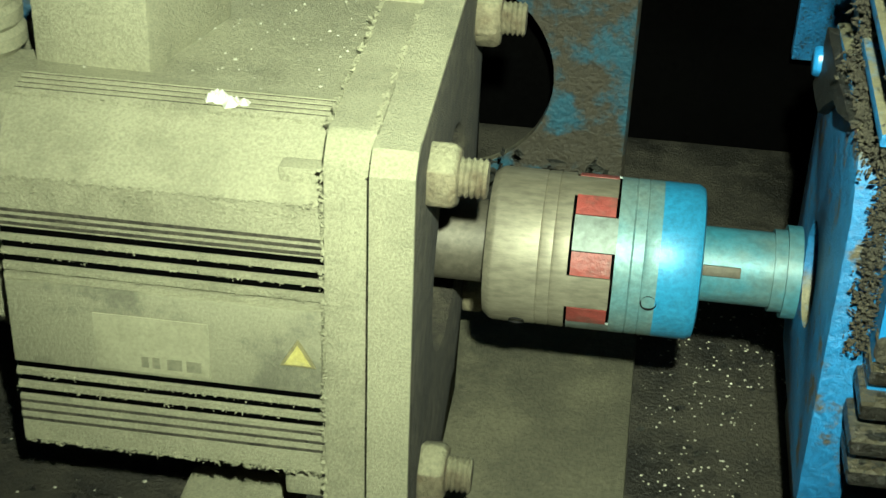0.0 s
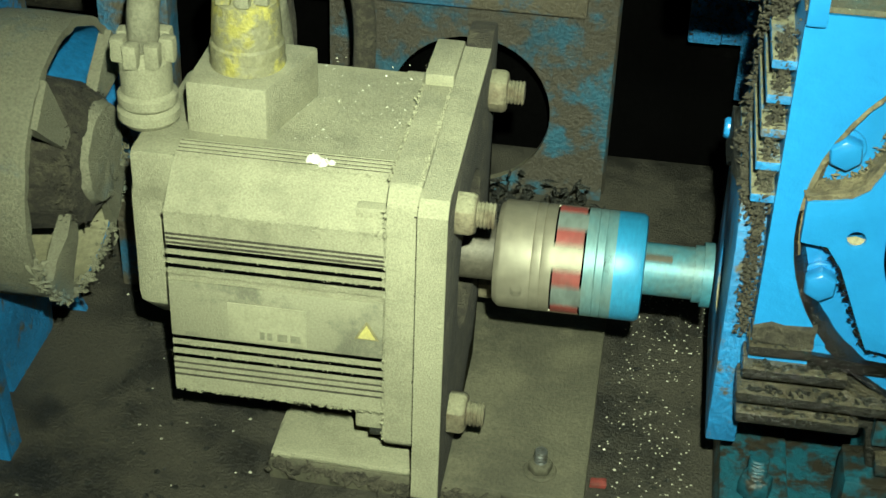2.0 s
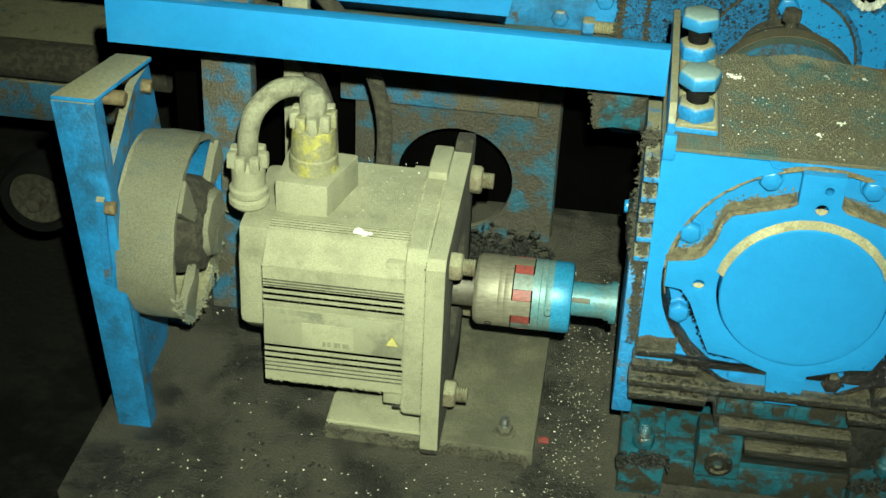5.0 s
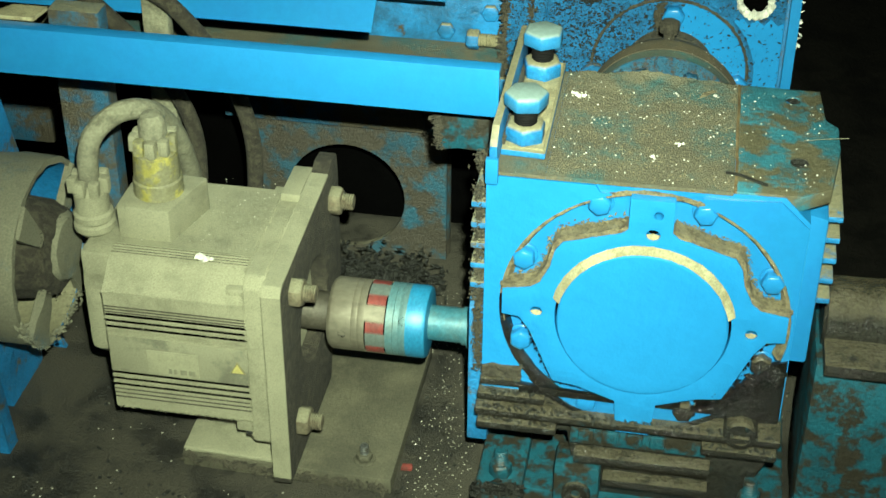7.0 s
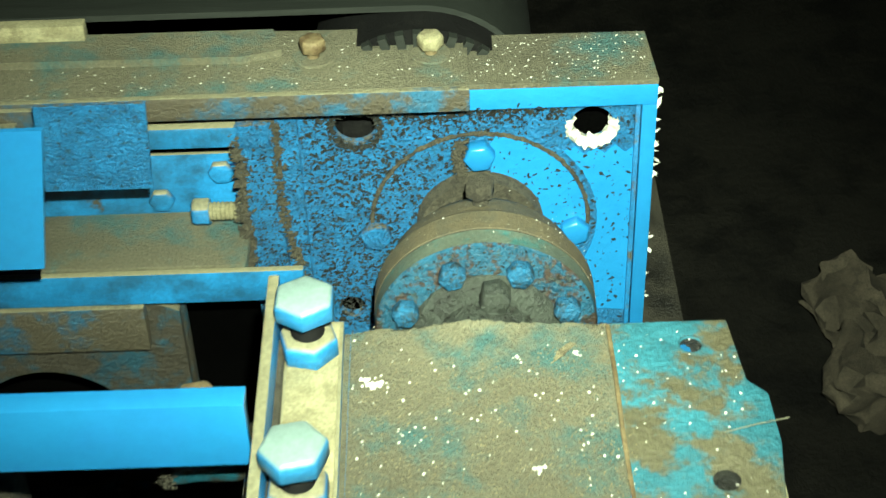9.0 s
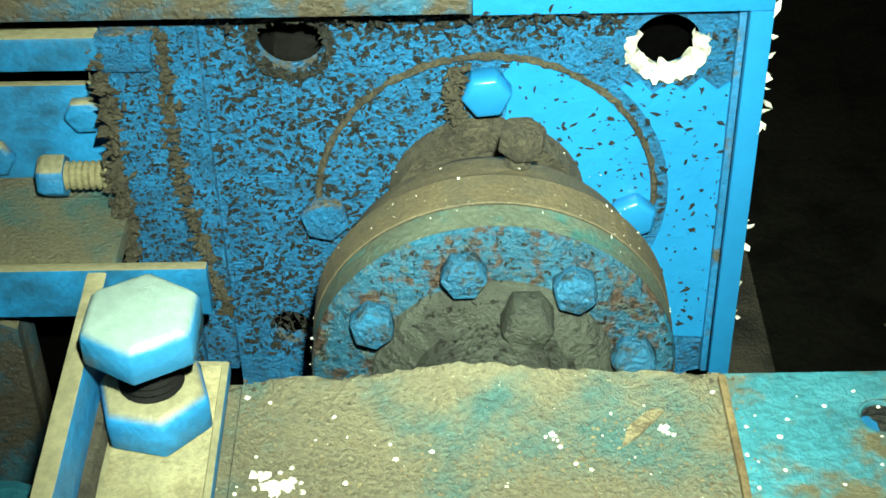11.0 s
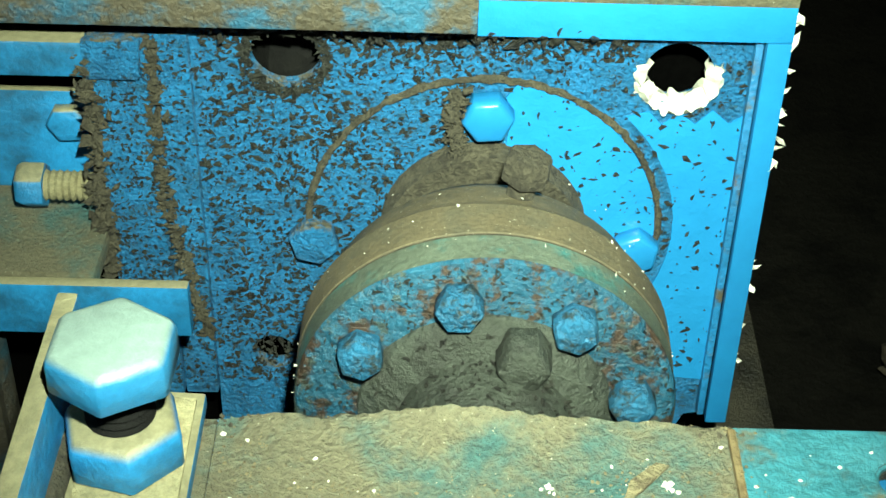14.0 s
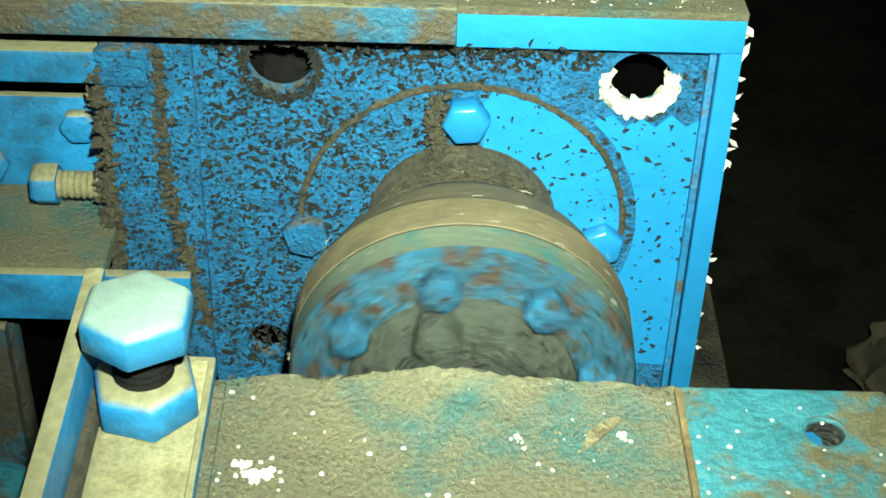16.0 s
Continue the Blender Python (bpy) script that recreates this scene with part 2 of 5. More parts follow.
def rod(axis, centre, a, b, r, seg=32, bev=0.0, bm=None):
    s = 1 if b > a else -1
    prof = [(a, 0.0001), (a, r - bev), (a + s * bev, r), (b - s * bev, r), (b, r - bev), (b, 0.0001)] if bev else [(a, 0.0001), (a, r), (b, r), (b, 0.0001)]
    return lathe(axis, centre, prof, seg, bm)


def plate(axis, outline, a, b, holes=(), bm=None, bev=0.0):
    """A flat plate between a and b on the axis, with an outline and holes given as loops of points."""
    bm = bm or bmesh.new()
    edges = []
    for loop in (outline, *holes):
        vs = [bm.verts.new(put(axis, u, v, a)) for u, v in loop]
        edges += [bm.edges.new((p, q)) for p, q in zip(vs, vs[1:] + vs[:1])]
    faces = [g for g in bmesh.ops.triangle_fill(bm, use_beauty=True, use_dissolve=False, edges=edges)["geom"] if isinstance(g, bmesh.types.BMFace)]
    new_geom = bmesh.ops.extrude_face_region(bm, geom=faces)["geom"]
    shift = Vector(put(axis, 0, 0, b - a))
    bmesh.ops.translate(bm, vec=shift, verts=[g for g in new_geom if isinstance(g, bmesh.types.BMVert)])
    bmesh.ops.recalc_face_normals(bm, faces=bm.faces)
    if bev:
        sharp = [e for e in bm.edges if len(e.link_faces) == 2 and e.calc_face_angle(0) > 0.6]
        bmesh.ops.bevel(bm, geom=sharp, offset=bev, segments=2, profile=0.6, affect="EDGES", clamp_overlap=True)
    return bm


def ring(u, v, r, n=24, turn=0.0):
    return [(u + r * math.cos(2 * math.pi * i / n + turn), v + r * math.sin(2 * math.pi * i / n + turn)) for i in range(n)]


def tube(points, r, seg=12, bm=None, ribs=0.0, steps=8):
    """A round hose along points, smoothed."""
    bm = bm or bmesh.new()
    pts = [Vector(p) for p in points]
    line = []
    for i in range(len(pts) - 1):
        p0, p1, p2, p3 = pts[max(i - 1, 0)], pts[i], pts[i + 1], pts[min(i + 2, len(pts) - 1)]
        for k in range(steps):
            t = k / steps
            line.append(0.5 * (2 * p1 + (p2 - p0) * t + (2 * p0 - 5 * p1 + 4 * p2 - p3) * t * t + (3 * p1 - p0 - 3 * p2 + p3) * t**3))
    line.append(pts[-1])
    rings, side = [], None
    for i, p in enumerate(line):
        d = (line[min(i + 1, len(line) - 1)] - line[max(i - 1, 0)]).normalized()
        side = (side - d * side.dot(d)).normalized() if side else d.orthogonal().normalized()
        up = d.cross(side)
        rr = r * (1 + ribs * (i % 2))
        rings.append([bm.verts.new(p + rr * (math.cos(a) * side + math.sin(a) * up)) for a in (2 * math.pi * k / seg for k in range(seg))])
    for p, q in zip(rings, rings[1:]):
        for k in range(seg):
            bm.faces.new((p[k], p[(k + 1) % seg], q[(k + 1) % seg], q[k]))
    bm.faces.new(rings[0][::-1])
    bm.faces.new(rings[-1])
    return bm


def hexhead(axis, centre, a, b, r, turn=0.2, bm=None):
    """A hexagonal head from a to b, its b end chamfered."""
    bm = bm or bmesh.new()
    loops = []
    d = b - a
    for at_, rr in ((a, r), (a + d * 0.78, r), (b, r * 0.86)):
        loops.append([bm.verts.new(put(axis, u, v, at_)) for u, v in ring(*centre, rr, 6, turn)])
    for p, q in zip(loops, loops[1:]):
        for i in range(6):
            bm.faces.new((p[i], p[(i + 1) % 6], q[(i + 1) % 6], q[i]))
    bm.faces.new(loops[0][::-1])
    bm.faces.new(loops[-1])
    bmesh.ops.recalc_face_normals(bm, faces=bm.faces)
    bmesh.ops.bevel(bm, geom=list(bm.edges), offset=r * 0.05, segments=1, affect="EDGES", clamp_overlap=True)
    return bm


def thread(axis, centre, a, b, r, pitch=0.003, bm=None):
    n = max(2, int(abs(b - a) / pitch))
    prof = [(a, 0.0001)]
    for i in range(n):
        prof += [(a + (b - a) * i / n, r * 0.86), (a + (b - a) * (i + 0.5) / n, r)]
    prof += [(b, r * 0.86), (b, 0.0001)]
    return lathe(axis, centre, prof, 20, bm)


def rumple(bm, amount, scale=60.0, cuts=0):
    """Uneven edges: shifts every vertex by noise."""
    if cuts:
        bmesh.ops.subdivide_edges(bm, edges=list(bm.edges), cuts=cuts, use_grid_fill=True)
    for v in bm.verts:
        v.co += amount * noise.noise_vector(v.co * scale)
    return bm


def thing(name, label, category, base=(0, 0, 0), group="", kind=""):
    ob = new(name)
    ob.empty_display_size = 0.02
    ob.location = base
    ob.matrix_world = Matrix.Translation(base)
    return tagged(ob, label, category, group, kind)


def solid(name, bm, material, angle=35):
    bmesh.ops.recalc_face_normals(bm, faces=bm.faces)
    me = bpy.data.meshes.new(name)
    bm.to_mesh(me)
    bm.free()
    me.materials.append(material)
    me.polygons.foreach_set("use_smooth", [True] * len(me.polygons))
    me.set_sharp_from_angle(angle=radians(angle))
    return me


def base_of(ob):
    """Where the origin of a thing or part lies in the world."""
    base = Vector((0, 0, 0))
    while ob:
        base += ob.location
        ob = ob.parent
    return base


def part(name, bm, material, parent, label="", angle=35):
    """One mesh under a thing or a part; its vertices are given in the world, or in the thing's space where the thing moves."""
    ob = new(name, solid(name, bm, material, angle))
    ob.parent = parent
    base = Vector((0, 0, 0))
    up = parent
    while up:
        base += up.location
        up = up.parent
    ob.location = -base if not parent.get("local") else (0, 0, 0)
    if label:
        ob["label"] = label
    return ob


def single(name, bm, material, label, category="", kind="", group="", angle=35):
    ob = new(name, solid(name, bm, material, angle))
    return tagged(ob, label, category, group, kind)


def crumbs(name, spots, material, label, size, rng, parent=None, flat=0.5):
    """Many small irregular crumbs at the given places, one object."""
    bm = bmesh.new()
    for p in spots:
        s = size * rng.uniform(0.45, 1.5)
        c = Vector(p)
        n = 5
        turn = rng.uniform(0, 6.28)
        low = [bm.verts.new(c + Vector((s * rng.uniform(0.6, 1.2) * math.cos(turn + 6.283 * i / n), s * rng.uniform(0.6, 1.2) * math.sin(turn + 6.283 * i / n), -0.2 * s))) for i in range(n)]
        top = bm.verts.new(c + Vector((s * rng.uniform(-0.3, 0.3), s * rng.uniform(-0.3, 0.3), s * flat * rng.uniform(0.6, 1.3))))
        for i in range(n):
            bm.faces.new((low[i], low[(i + 1) % n], top))
        bm.faces.new(low[::-1])
    me = bpy.data.meshes.new(name)
    bm.to_mesh(me)
    bm.free()
    me.materials.append(material)
    ob = new(name, me)
    if parent:
        ob.parent = parent
        ob.location = -base_of(parent)
        ob["kind"] = "stuff"
        return ob
    return tagged(ob, label, "debris", kind="stuff")


def shard(bm, c, s, rng):
    """One rough flake of dirt: a jittered, stretched octahedron."""
    turn = Matrix.Rotation(rng.uniform(0, 6.28), 3, Vector((rng.gauss(0, 1), rng.gauss(0, 1), rng.gauss(0, 1) + 0.01)).normalized())
    size = Vector((s * rng.uniform(0.8, 2.1), s * rng.uniform(0.5, 1.1), s * rng.uniform(0.3, 0.8)))
    v = []
    for d in ((1, 0, 0), (0, 1, 0), (-1, 0, 0), (0, -1, 0), (0, 0, 1), (0, 0, -1)):
        q = Vector([(d[k] + rng.uniform(-0.35, 0.35)) * size[k] for k in range(3)])
        v.append(bm.verts.new(c + turn @ q))
    for i in range(4):
        bm.faces.new((v[i], v[(i + 1) % 4], v[4]))
        bm.faces.new((v[(i + 1) % 4], v[i], v[5]))


def lumps(name, path, r, material, label, rng, parent=None, count=60, spread=0.004, lay=None):
    """Caked dirt: overlapping rough clods along a line of points."""
    bm = bmesh.new()
    pts = [Vector(p) for p in path]
    legs = [(q - p).length for p, q in zip(pts, pts[1:])]
    for _ in range(int(count * 1.9)):
        i = rng.choices(range(len(legs)), legs)[0]
        c = pts[i].lerp(pts[i + 1], rng.random()) + Vector([rng.gauss(0, spread) for _ in range(3)])
        shard(bm, c, r * rng.uniform(0.35, 1.15), rng)
    me = bpy.data.meshes.new(name)
    bm.to_mesh(me)
    bm.free()
    me.materials.append(material)
    ob = new(name, me)
    if parent:
        ob.parent = parent
        ob.location = -base_of(parent)
        ob["kind"] = "stuff"
        ob["label"] = label
        return ob
    return tagged(ob, label, "dirt", kind="stuff")


RNG = random.Random(7)

# ---- plan: metres; the gearbox wheel's axis is y, the motor's shaft axis is x ----
DECK = -0.3175
AY, AZ = 0.131, -0.137  # the motor's axis
GX0, GX1, GY, GZ = -0.173, 0.160, 0.237, 0.161  # gearbox sides, back and top


def build_setting():
    deck = single("deck", rumple(plate("z", [(-0.842, -0.13), (-0.564, -0.152), (0.62, -0.25), (0.62, 0.34), (0.24, 0.34), (0.24, 1.1), (-0.82, 1.1), (-0.835, 0.05)], DECK - 0.012, DECK), 0.0006, 40, 0), M_DECK, "oily black steel deck plate strewn with grit", "deck", "structure")
    frame_ = bmesh.new()
    plate("y", [(-0.82, DECK - 0.07), (0.62, DECK - 0.07), (0.62, DECK - 0.013), (-0.82, DECK - 0.013)], 0, 0.008, bm=frame_)
    bmesh.ops.rotate(frame_, cent=(-0.82, 0, 0), matrix=Matrix.Rotation(radians(-4.6), 3, "Z"), verts=frame_.verts)
    bmesh.ops.translate(frame_, vec=(0, -0.129, 0), verts=frame_.verts)
    single("deck_frame", frame_, M_BLUE_GRIMY, "blue painted steel edge under the deck", "frame", "structure")
    single("deck_leg", box(-0.72, -0.66, -0.15, -0.09, -0.9, DECK - 0.013, 0.003), M_BLUE_WORN, "blue steel leg under the deck", "frame", "structure")
    single("deck_leg", box(0.5, 0.56, -0.2, -0.14, -0.9, DECK - 0.013, 0.003), M_BLUE_WORN, "blue steel leg under the deck", "frame", "structure")
    # Floor, walls and ceiling carry the missing light in near-black colour.
    single("ground", plate("z", [(-9, -9), (9, -9), (9, 9), (-9, 9)], -0.95, -0.9), M_CONCRETE, "stained concrete floor of the hall, coloured nearly black as unlit", "floor", "structure")
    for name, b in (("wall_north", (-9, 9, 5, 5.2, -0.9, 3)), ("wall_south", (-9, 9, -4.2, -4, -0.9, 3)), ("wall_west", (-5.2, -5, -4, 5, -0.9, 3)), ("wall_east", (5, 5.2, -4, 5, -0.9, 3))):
        single(name, box(*b), M_WALL, "wall of the hall, coloured nearly black as unlit", "wall", "structure")
    single("ceiling", box(-5.2, 5.2, -4.2, 5.2, 3, 3.1), M_WALL, "ceiling of the hall, coloured nearly black as unlit", "ceiling", "structure")


def motor_profile():
    """The finned square section of the motor about its axis, as (y, z)."""
    h, c = 0.121, 0.037
    grooves = [0.064, 0.060, 0.056, 0.0515, 0.043, 0.0345, 0.0265, -0.0335, -0.0425, -0.0515, -0.058, -0.064, -0.070]
    deep = [0.0035, 0.0035, 0.0035, 0.012, 0.014, 0.014, 0.003, 0.012, 0.014, 0.014, 0.0035, 0.0035, 0.0035]
    line = [(-h, h - c)]
    for z, d in zip(grooves, deep):
        w = 0.0013 if d < 0.004 else 0.0027
        line += [(-h, z + w), (-h + d, z + w * 0.7), (-h + d, z - w * 0.7), (-h, z - w)]
    line += [(-h, -h + c), (-h + c, -h + 0.008)]
    top = []
    for y in (-0.080, -0.0755, -0.071, -0.0665):
        z = h - 0.008 + (y + h - c) * 0.12
        top += [(y - 0.0012, z), (y - 0.0008, z - 0.0035), (y + 0.0008, z - 0.0035), (y + 0.0012, z)]
    half = line[::-1] + [(-h + c - 0.006, h - 0.011)] + top + [(-0.055, h - 0.007), (0.0, h - 0.0075)]
    return half + [(0.05, h - 0.0078), (h - c, h - 0.008), (h, h - c), (h, -h + c), (h - c, -h + 0.008)]


def build_motor():
    m = thing("servo_motor", "servo motor thickly coated in grey-green dust, bolted to its bracket", "motor", (-0.52, AY, AZ - 0.1))
    prof = [(AY + y, AZ + z) for y, z in motor_profile()]
    part("housing", plate("x", prof, -0.617, -0.446), M_DUST, m, angle=25)
    # Nearly flush black strips paint the shade of the deep fin grooves.
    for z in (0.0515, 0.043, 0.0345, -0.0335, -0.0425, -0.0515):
        part("fin_gap_shade", box(-0.6165, -0.4465, AY - 0.1192, AY - 0.1095, AZ + z - 0.0021, AZ + z + 0.0021), M_GAP_SHADE, m, "black strip painting the shade between two fins")
    # Dark strips laid in the fine grooves paint their shade, front and top.
    for z in (0.064, 0.060, 0.056, -0.058, -0.064, -0.070):
        part("groove_strip", box(-0.6168, -0.4465, AY - 0.1207, AY - 0.117, AZ + z - 0.0010, AZ + z + 0.0010), M_GRIME_PALE, m, "dark strip painting a fine groove's shade")
    for y in (-0.080, -0.0755, -0.071, -0.0665):
        z = AZ + 0.113 + (y + 0.084) * 0.12
        part("groove_strip", box(-0.6168, -0.4465, AY + y - 0.0010, AY + y + 0.0010, z - 0.004, z - 0.0006), M_GRIME_PALE, m, "dark strip painting a fine groove's shade")
    h = 0.124
    sq = [(AY - h, AZ + h - 0.012), (AY - h + 0.012, AZ + h), (AY + h - 0.012, AZ + h), (AY + h, AZ + h - 0.012), (AY + h, AZ - h + 0.02), (AY + h - 0.02, AZ - h), (AY - h + 0.012, AZ - h), (AY - h, AZ - h + 0.012)]
    part("motor_flange", plate("x", sq, -0.447, -0.4215, bev=0.003), M_DUST, m)
    part("flange_boss", box(-0.4465, -0.4220, AY + 0.045, AY + 0.112, AZ + 0.115, AZ + 0.134, 0.003), M_DUST, m)
    for y, z in ((-0.100, 0.088), (-0.100, -0.104), (0.100, 0.088)):
        part("corner_pad", box(-0.472, -0.446, AY + y - 0.012, AY + y + 0.014, AZ + z - 0.006, AZ + z + 0.012, 0.003), M_DUST, m)
    for y, z in ((-0.106, 0.079), (-0.106, -0.113)):
        part("flange_screw", rod("x", (AY + y, AZ + z), -0.460, -0.446, 0.006, 14), M_GRIME, m, "dark socket screw")
    back = [(AY - 0.085, AZ + 0.078), (AY - 0.06, AZ + 0.098), (AY + 0.085, AZ + 0.098), (AY + 0.095, AZ + 0.07), (AY + 0.095, AZ - 0.05), (AY + 0.06, AZ - 0.08), (AY - 0.05, AZ - 0.062), (AY - 0.085, AZ - 0.03)]
    part("rear_cover", plate("x", back, -0.657, -0.6165, bev=0.010), M_DUST, m)
    part("rear_block", box(-0.654, -0.617, AY - 0.085, AY - 0.03, AZ + 0.066, AZ + 0.112, 0.006), M_DUST, m)
    panel = part("side_panel", box(-0.616, -0.448, AY - 0.1232, AY - 0.119, AZ - 0.0295, AZ + 0.0225, 0.001), M_PANEL, m, "smeared smooth panel")
    y0 = AY - 0.1232
    part("nameplate", box(-0.570, -0.508, y0 - 0.0008, y0 + 0.001, AZ - 0.027, AZ + 0.008), M_PLATE, panel, "dusty nameplate with unreadable print")
    for x0, x1 in ((-0.545, -0.541), (-0.539, -0.535), (-0.531, -0.523), (-0.5205, -0.5125)):
        part("print_bar", box(x0, x1, y0 - 0.0012, y0, AZ - 0.0235, AZ - 0.0165), M_PRINT, panel)
    tri = plate("y", [(-0.470, AZ - 0.012), (-0.451, AZ - 0.012), (-0.4605, AZ + 0.005)], y0 - 0.0012, y0 + 0.001)
    part("warning_sticker", tri, M_WARN_INK, panel, "faded yellow triangular warning sticker")
    part("sticker_field", plate("y", [(-0.4675, AZ - 0.0106), (-0.4535, AZ - 0.0106), (-0.4605, AZ + 0.002)], y0 - 0.0018, y0), M_WARN, panel)
    # plug box and the two plugs
    zt = AZ + 0.1135
    part("plug_box", plate("z", [(-0.617, AY - 0.050), (-0.553, AY - 0.052), (-0.530, AY + 0.03), (-0.617, AY + 0.035)], zt - 0.003, zt + 0.043, bev=0.004), M_DUST, m)
    p = part("power_plug", lathe("z", (-0.578, AY - 0.008), [(zt + 0.040, 0.0285), (zt + 0.046, 0.030), (zt + 0.050, 0.0285), (zt + 0.055, 0.0295), (zt + 0.062, 0.029), (zt + 0.064, 0.027), (zt + 0.070, 0.0275), (zt + 0.098, 0.0255), (zt + 0.10, 0.022), (zt + 0.108, 0.021), (zt + 0.108, 0.0001)], 40), M_YELLOW, m, "dirty yellow round power plug")
    for i in range(9):
        a = 2 * math.pi * i / 9
        c = (-0.578 + 0.022 * math.cos(a), AY - 0.008 + 0.022 * math.sin(a))
        part("clamp_claw", rumple(box(c[0] - 0.006, c[0] + 0.006, c[1] - 0.006, c[1] + 0.006, zt + 0.100, zt + 0.121, 0.003), 0.001, 200), M_YELLOW if i % 3 == 0 else M_DUST, p)
    part("cable_end", lathe("z", (-0.578, AY - 0.008), [(zt + 0.106, 0.017), (zt + 0.138, 0.016), (zt + 0.146, 0.011), (zt + 0.147, 0.0001)], 20), M_HOSE, p)
    q = part("signal_plug", lathe("z", (-0.652, AY - 0.035), [(zt - 0.002, 0.0205), (zt + 0.003, 0.0245), (zt + 0.010, 0.0245), (zt + 0.013, 0.021), (zt + 0.016, 0.0235), (zt + 0.023, 0.0235), (zt + 0.026, 0.020), (zt + 0.052, 0.0205), (zt + 0.055, 0.018), (zt + 0.062, 0.016), (zt + 0.062, 0.0001)], 36), M_DUST, m, "dusty round signal plug")
    for i in range(7):
        a = 2 * math.pi * i / 7
        c = (-0.652 + 0.019 * math.cos(a), AY - 0.035 + 0.019 * math.sin(a))
        part("clamp_claw", rumple(box(c[0] - 0.006, c[0] + 0.006, c[1] - 0.006, c[1] + 0.006, zt + 0.052, zt + 0.072, 0.003), 0.001, 200), M_DUST, q)
    part("signal_cable", tube([(-0.652, AY - 0.035, zt + 0.06), (-0.651, AY - 0.032, zt + 0.095), (-0.643, AY - 0.022, zt + 0.122), (-0.622, AY + 0.004, zt + 0.136), (-0.598, AY + 0.03, zt + 0.128), (-0.585, AY + 0.065, zt + 0.09), (-0.585, AY + 0.11, zt + 0.02), (-0.59, AY + 0.15, zt - 0.06)], 0.0125, 14, steps=6), M_HOSE, m, "dusty bent conduit")
    # The shadow over this stub is put into its dark colour.
    part("motor_shaft", lathe("x", (AY, AZ), [(-0.425, 0.0001), (-0.425, 0.024), (-0.36, 0.024), (-0.36, 0.0001)], 40), M_STEEL_DARK_SHADED, m)
    blobs = [(-0.506 + RNG.uniform(-0.010, 0.010), AY - 0.095 + 0.02 + RNG.uniform(-0.004, 0.004), AZ + 0.1148) for _ in range(16)]
    crumbs("plaster_crumb", blobs, M_WHITE, "white plaster crumbs on the motor", 0.0035, RNG, m, 0.9)
    specks = [(RNG.uniform(-0.61, -0.45), AY + RNG.uniform(-0.06, 0.1), AZ + 0.1145) for _ in range(120)]
    crumbs("dust_speck", specks, M_PALE_FLECK, "pale specks", 0.0008, RNG, m, 0.8)
    edge = [(-0.4215, AY - h, AZ + h - 0.01), (-0.4215, AY - h, AZ - h)]
    lumps("caked_dust", edge, 0.0013, M_GRIME_PALE, "crumbling dust in the joint", RNG, m, 260, 0.0009)
    ridge = [((-0.617, -0.121, 0.084), (-0.447, -0.121, 0.084)), ((-0.617, -0.086, 0.112), (-0.447, -0.086, 0.112)), ((-0.617, -0.119, -0.086), (-0.447, -0.119, -0.086)),
             ((-0.447, -0.124, 0.11), (-0.447, -0.124, -0.11)), ((-0.447, -0.11, 0.124), (-0.447, 0.10, 0.124)), ((-0.424, -0.11, 0.124), (-0.424, 0.10, 0.124))]
    for p, q in ridge:
        lumps("caked_dust", [(p[0], AY + p[1], AZ + p[2]), (q[0], AY + q[1], AZ + q[2])], 0.0011, M_DUST, "crumbling dust along an edge", RNG, m, 170, 0.0007)
    for z in (0.0475, 0.0387, 0.030, -0.038, -0.047):
        lumps("caked_dust", [(-0.617, AY - 0.1212, AZ + z), (-0.447, AY - 0.1212, AZ + z)], 0.0008, M_DUST, "crumbling dust on a fin", RNG, m, 150, 0.0010)
    for y, zz, n in ((-0.1205, -0.084, 60), (-0.1205, 0.078, 40)):
        lumps("caked_dust", [(-0.617, AY + y, AZ + zz), (-0.45, AY + y, AZ + zz)], 0.0011, M_DUST, "crumbling dust on the fins", RNG, m, n * 3, 0.0010)


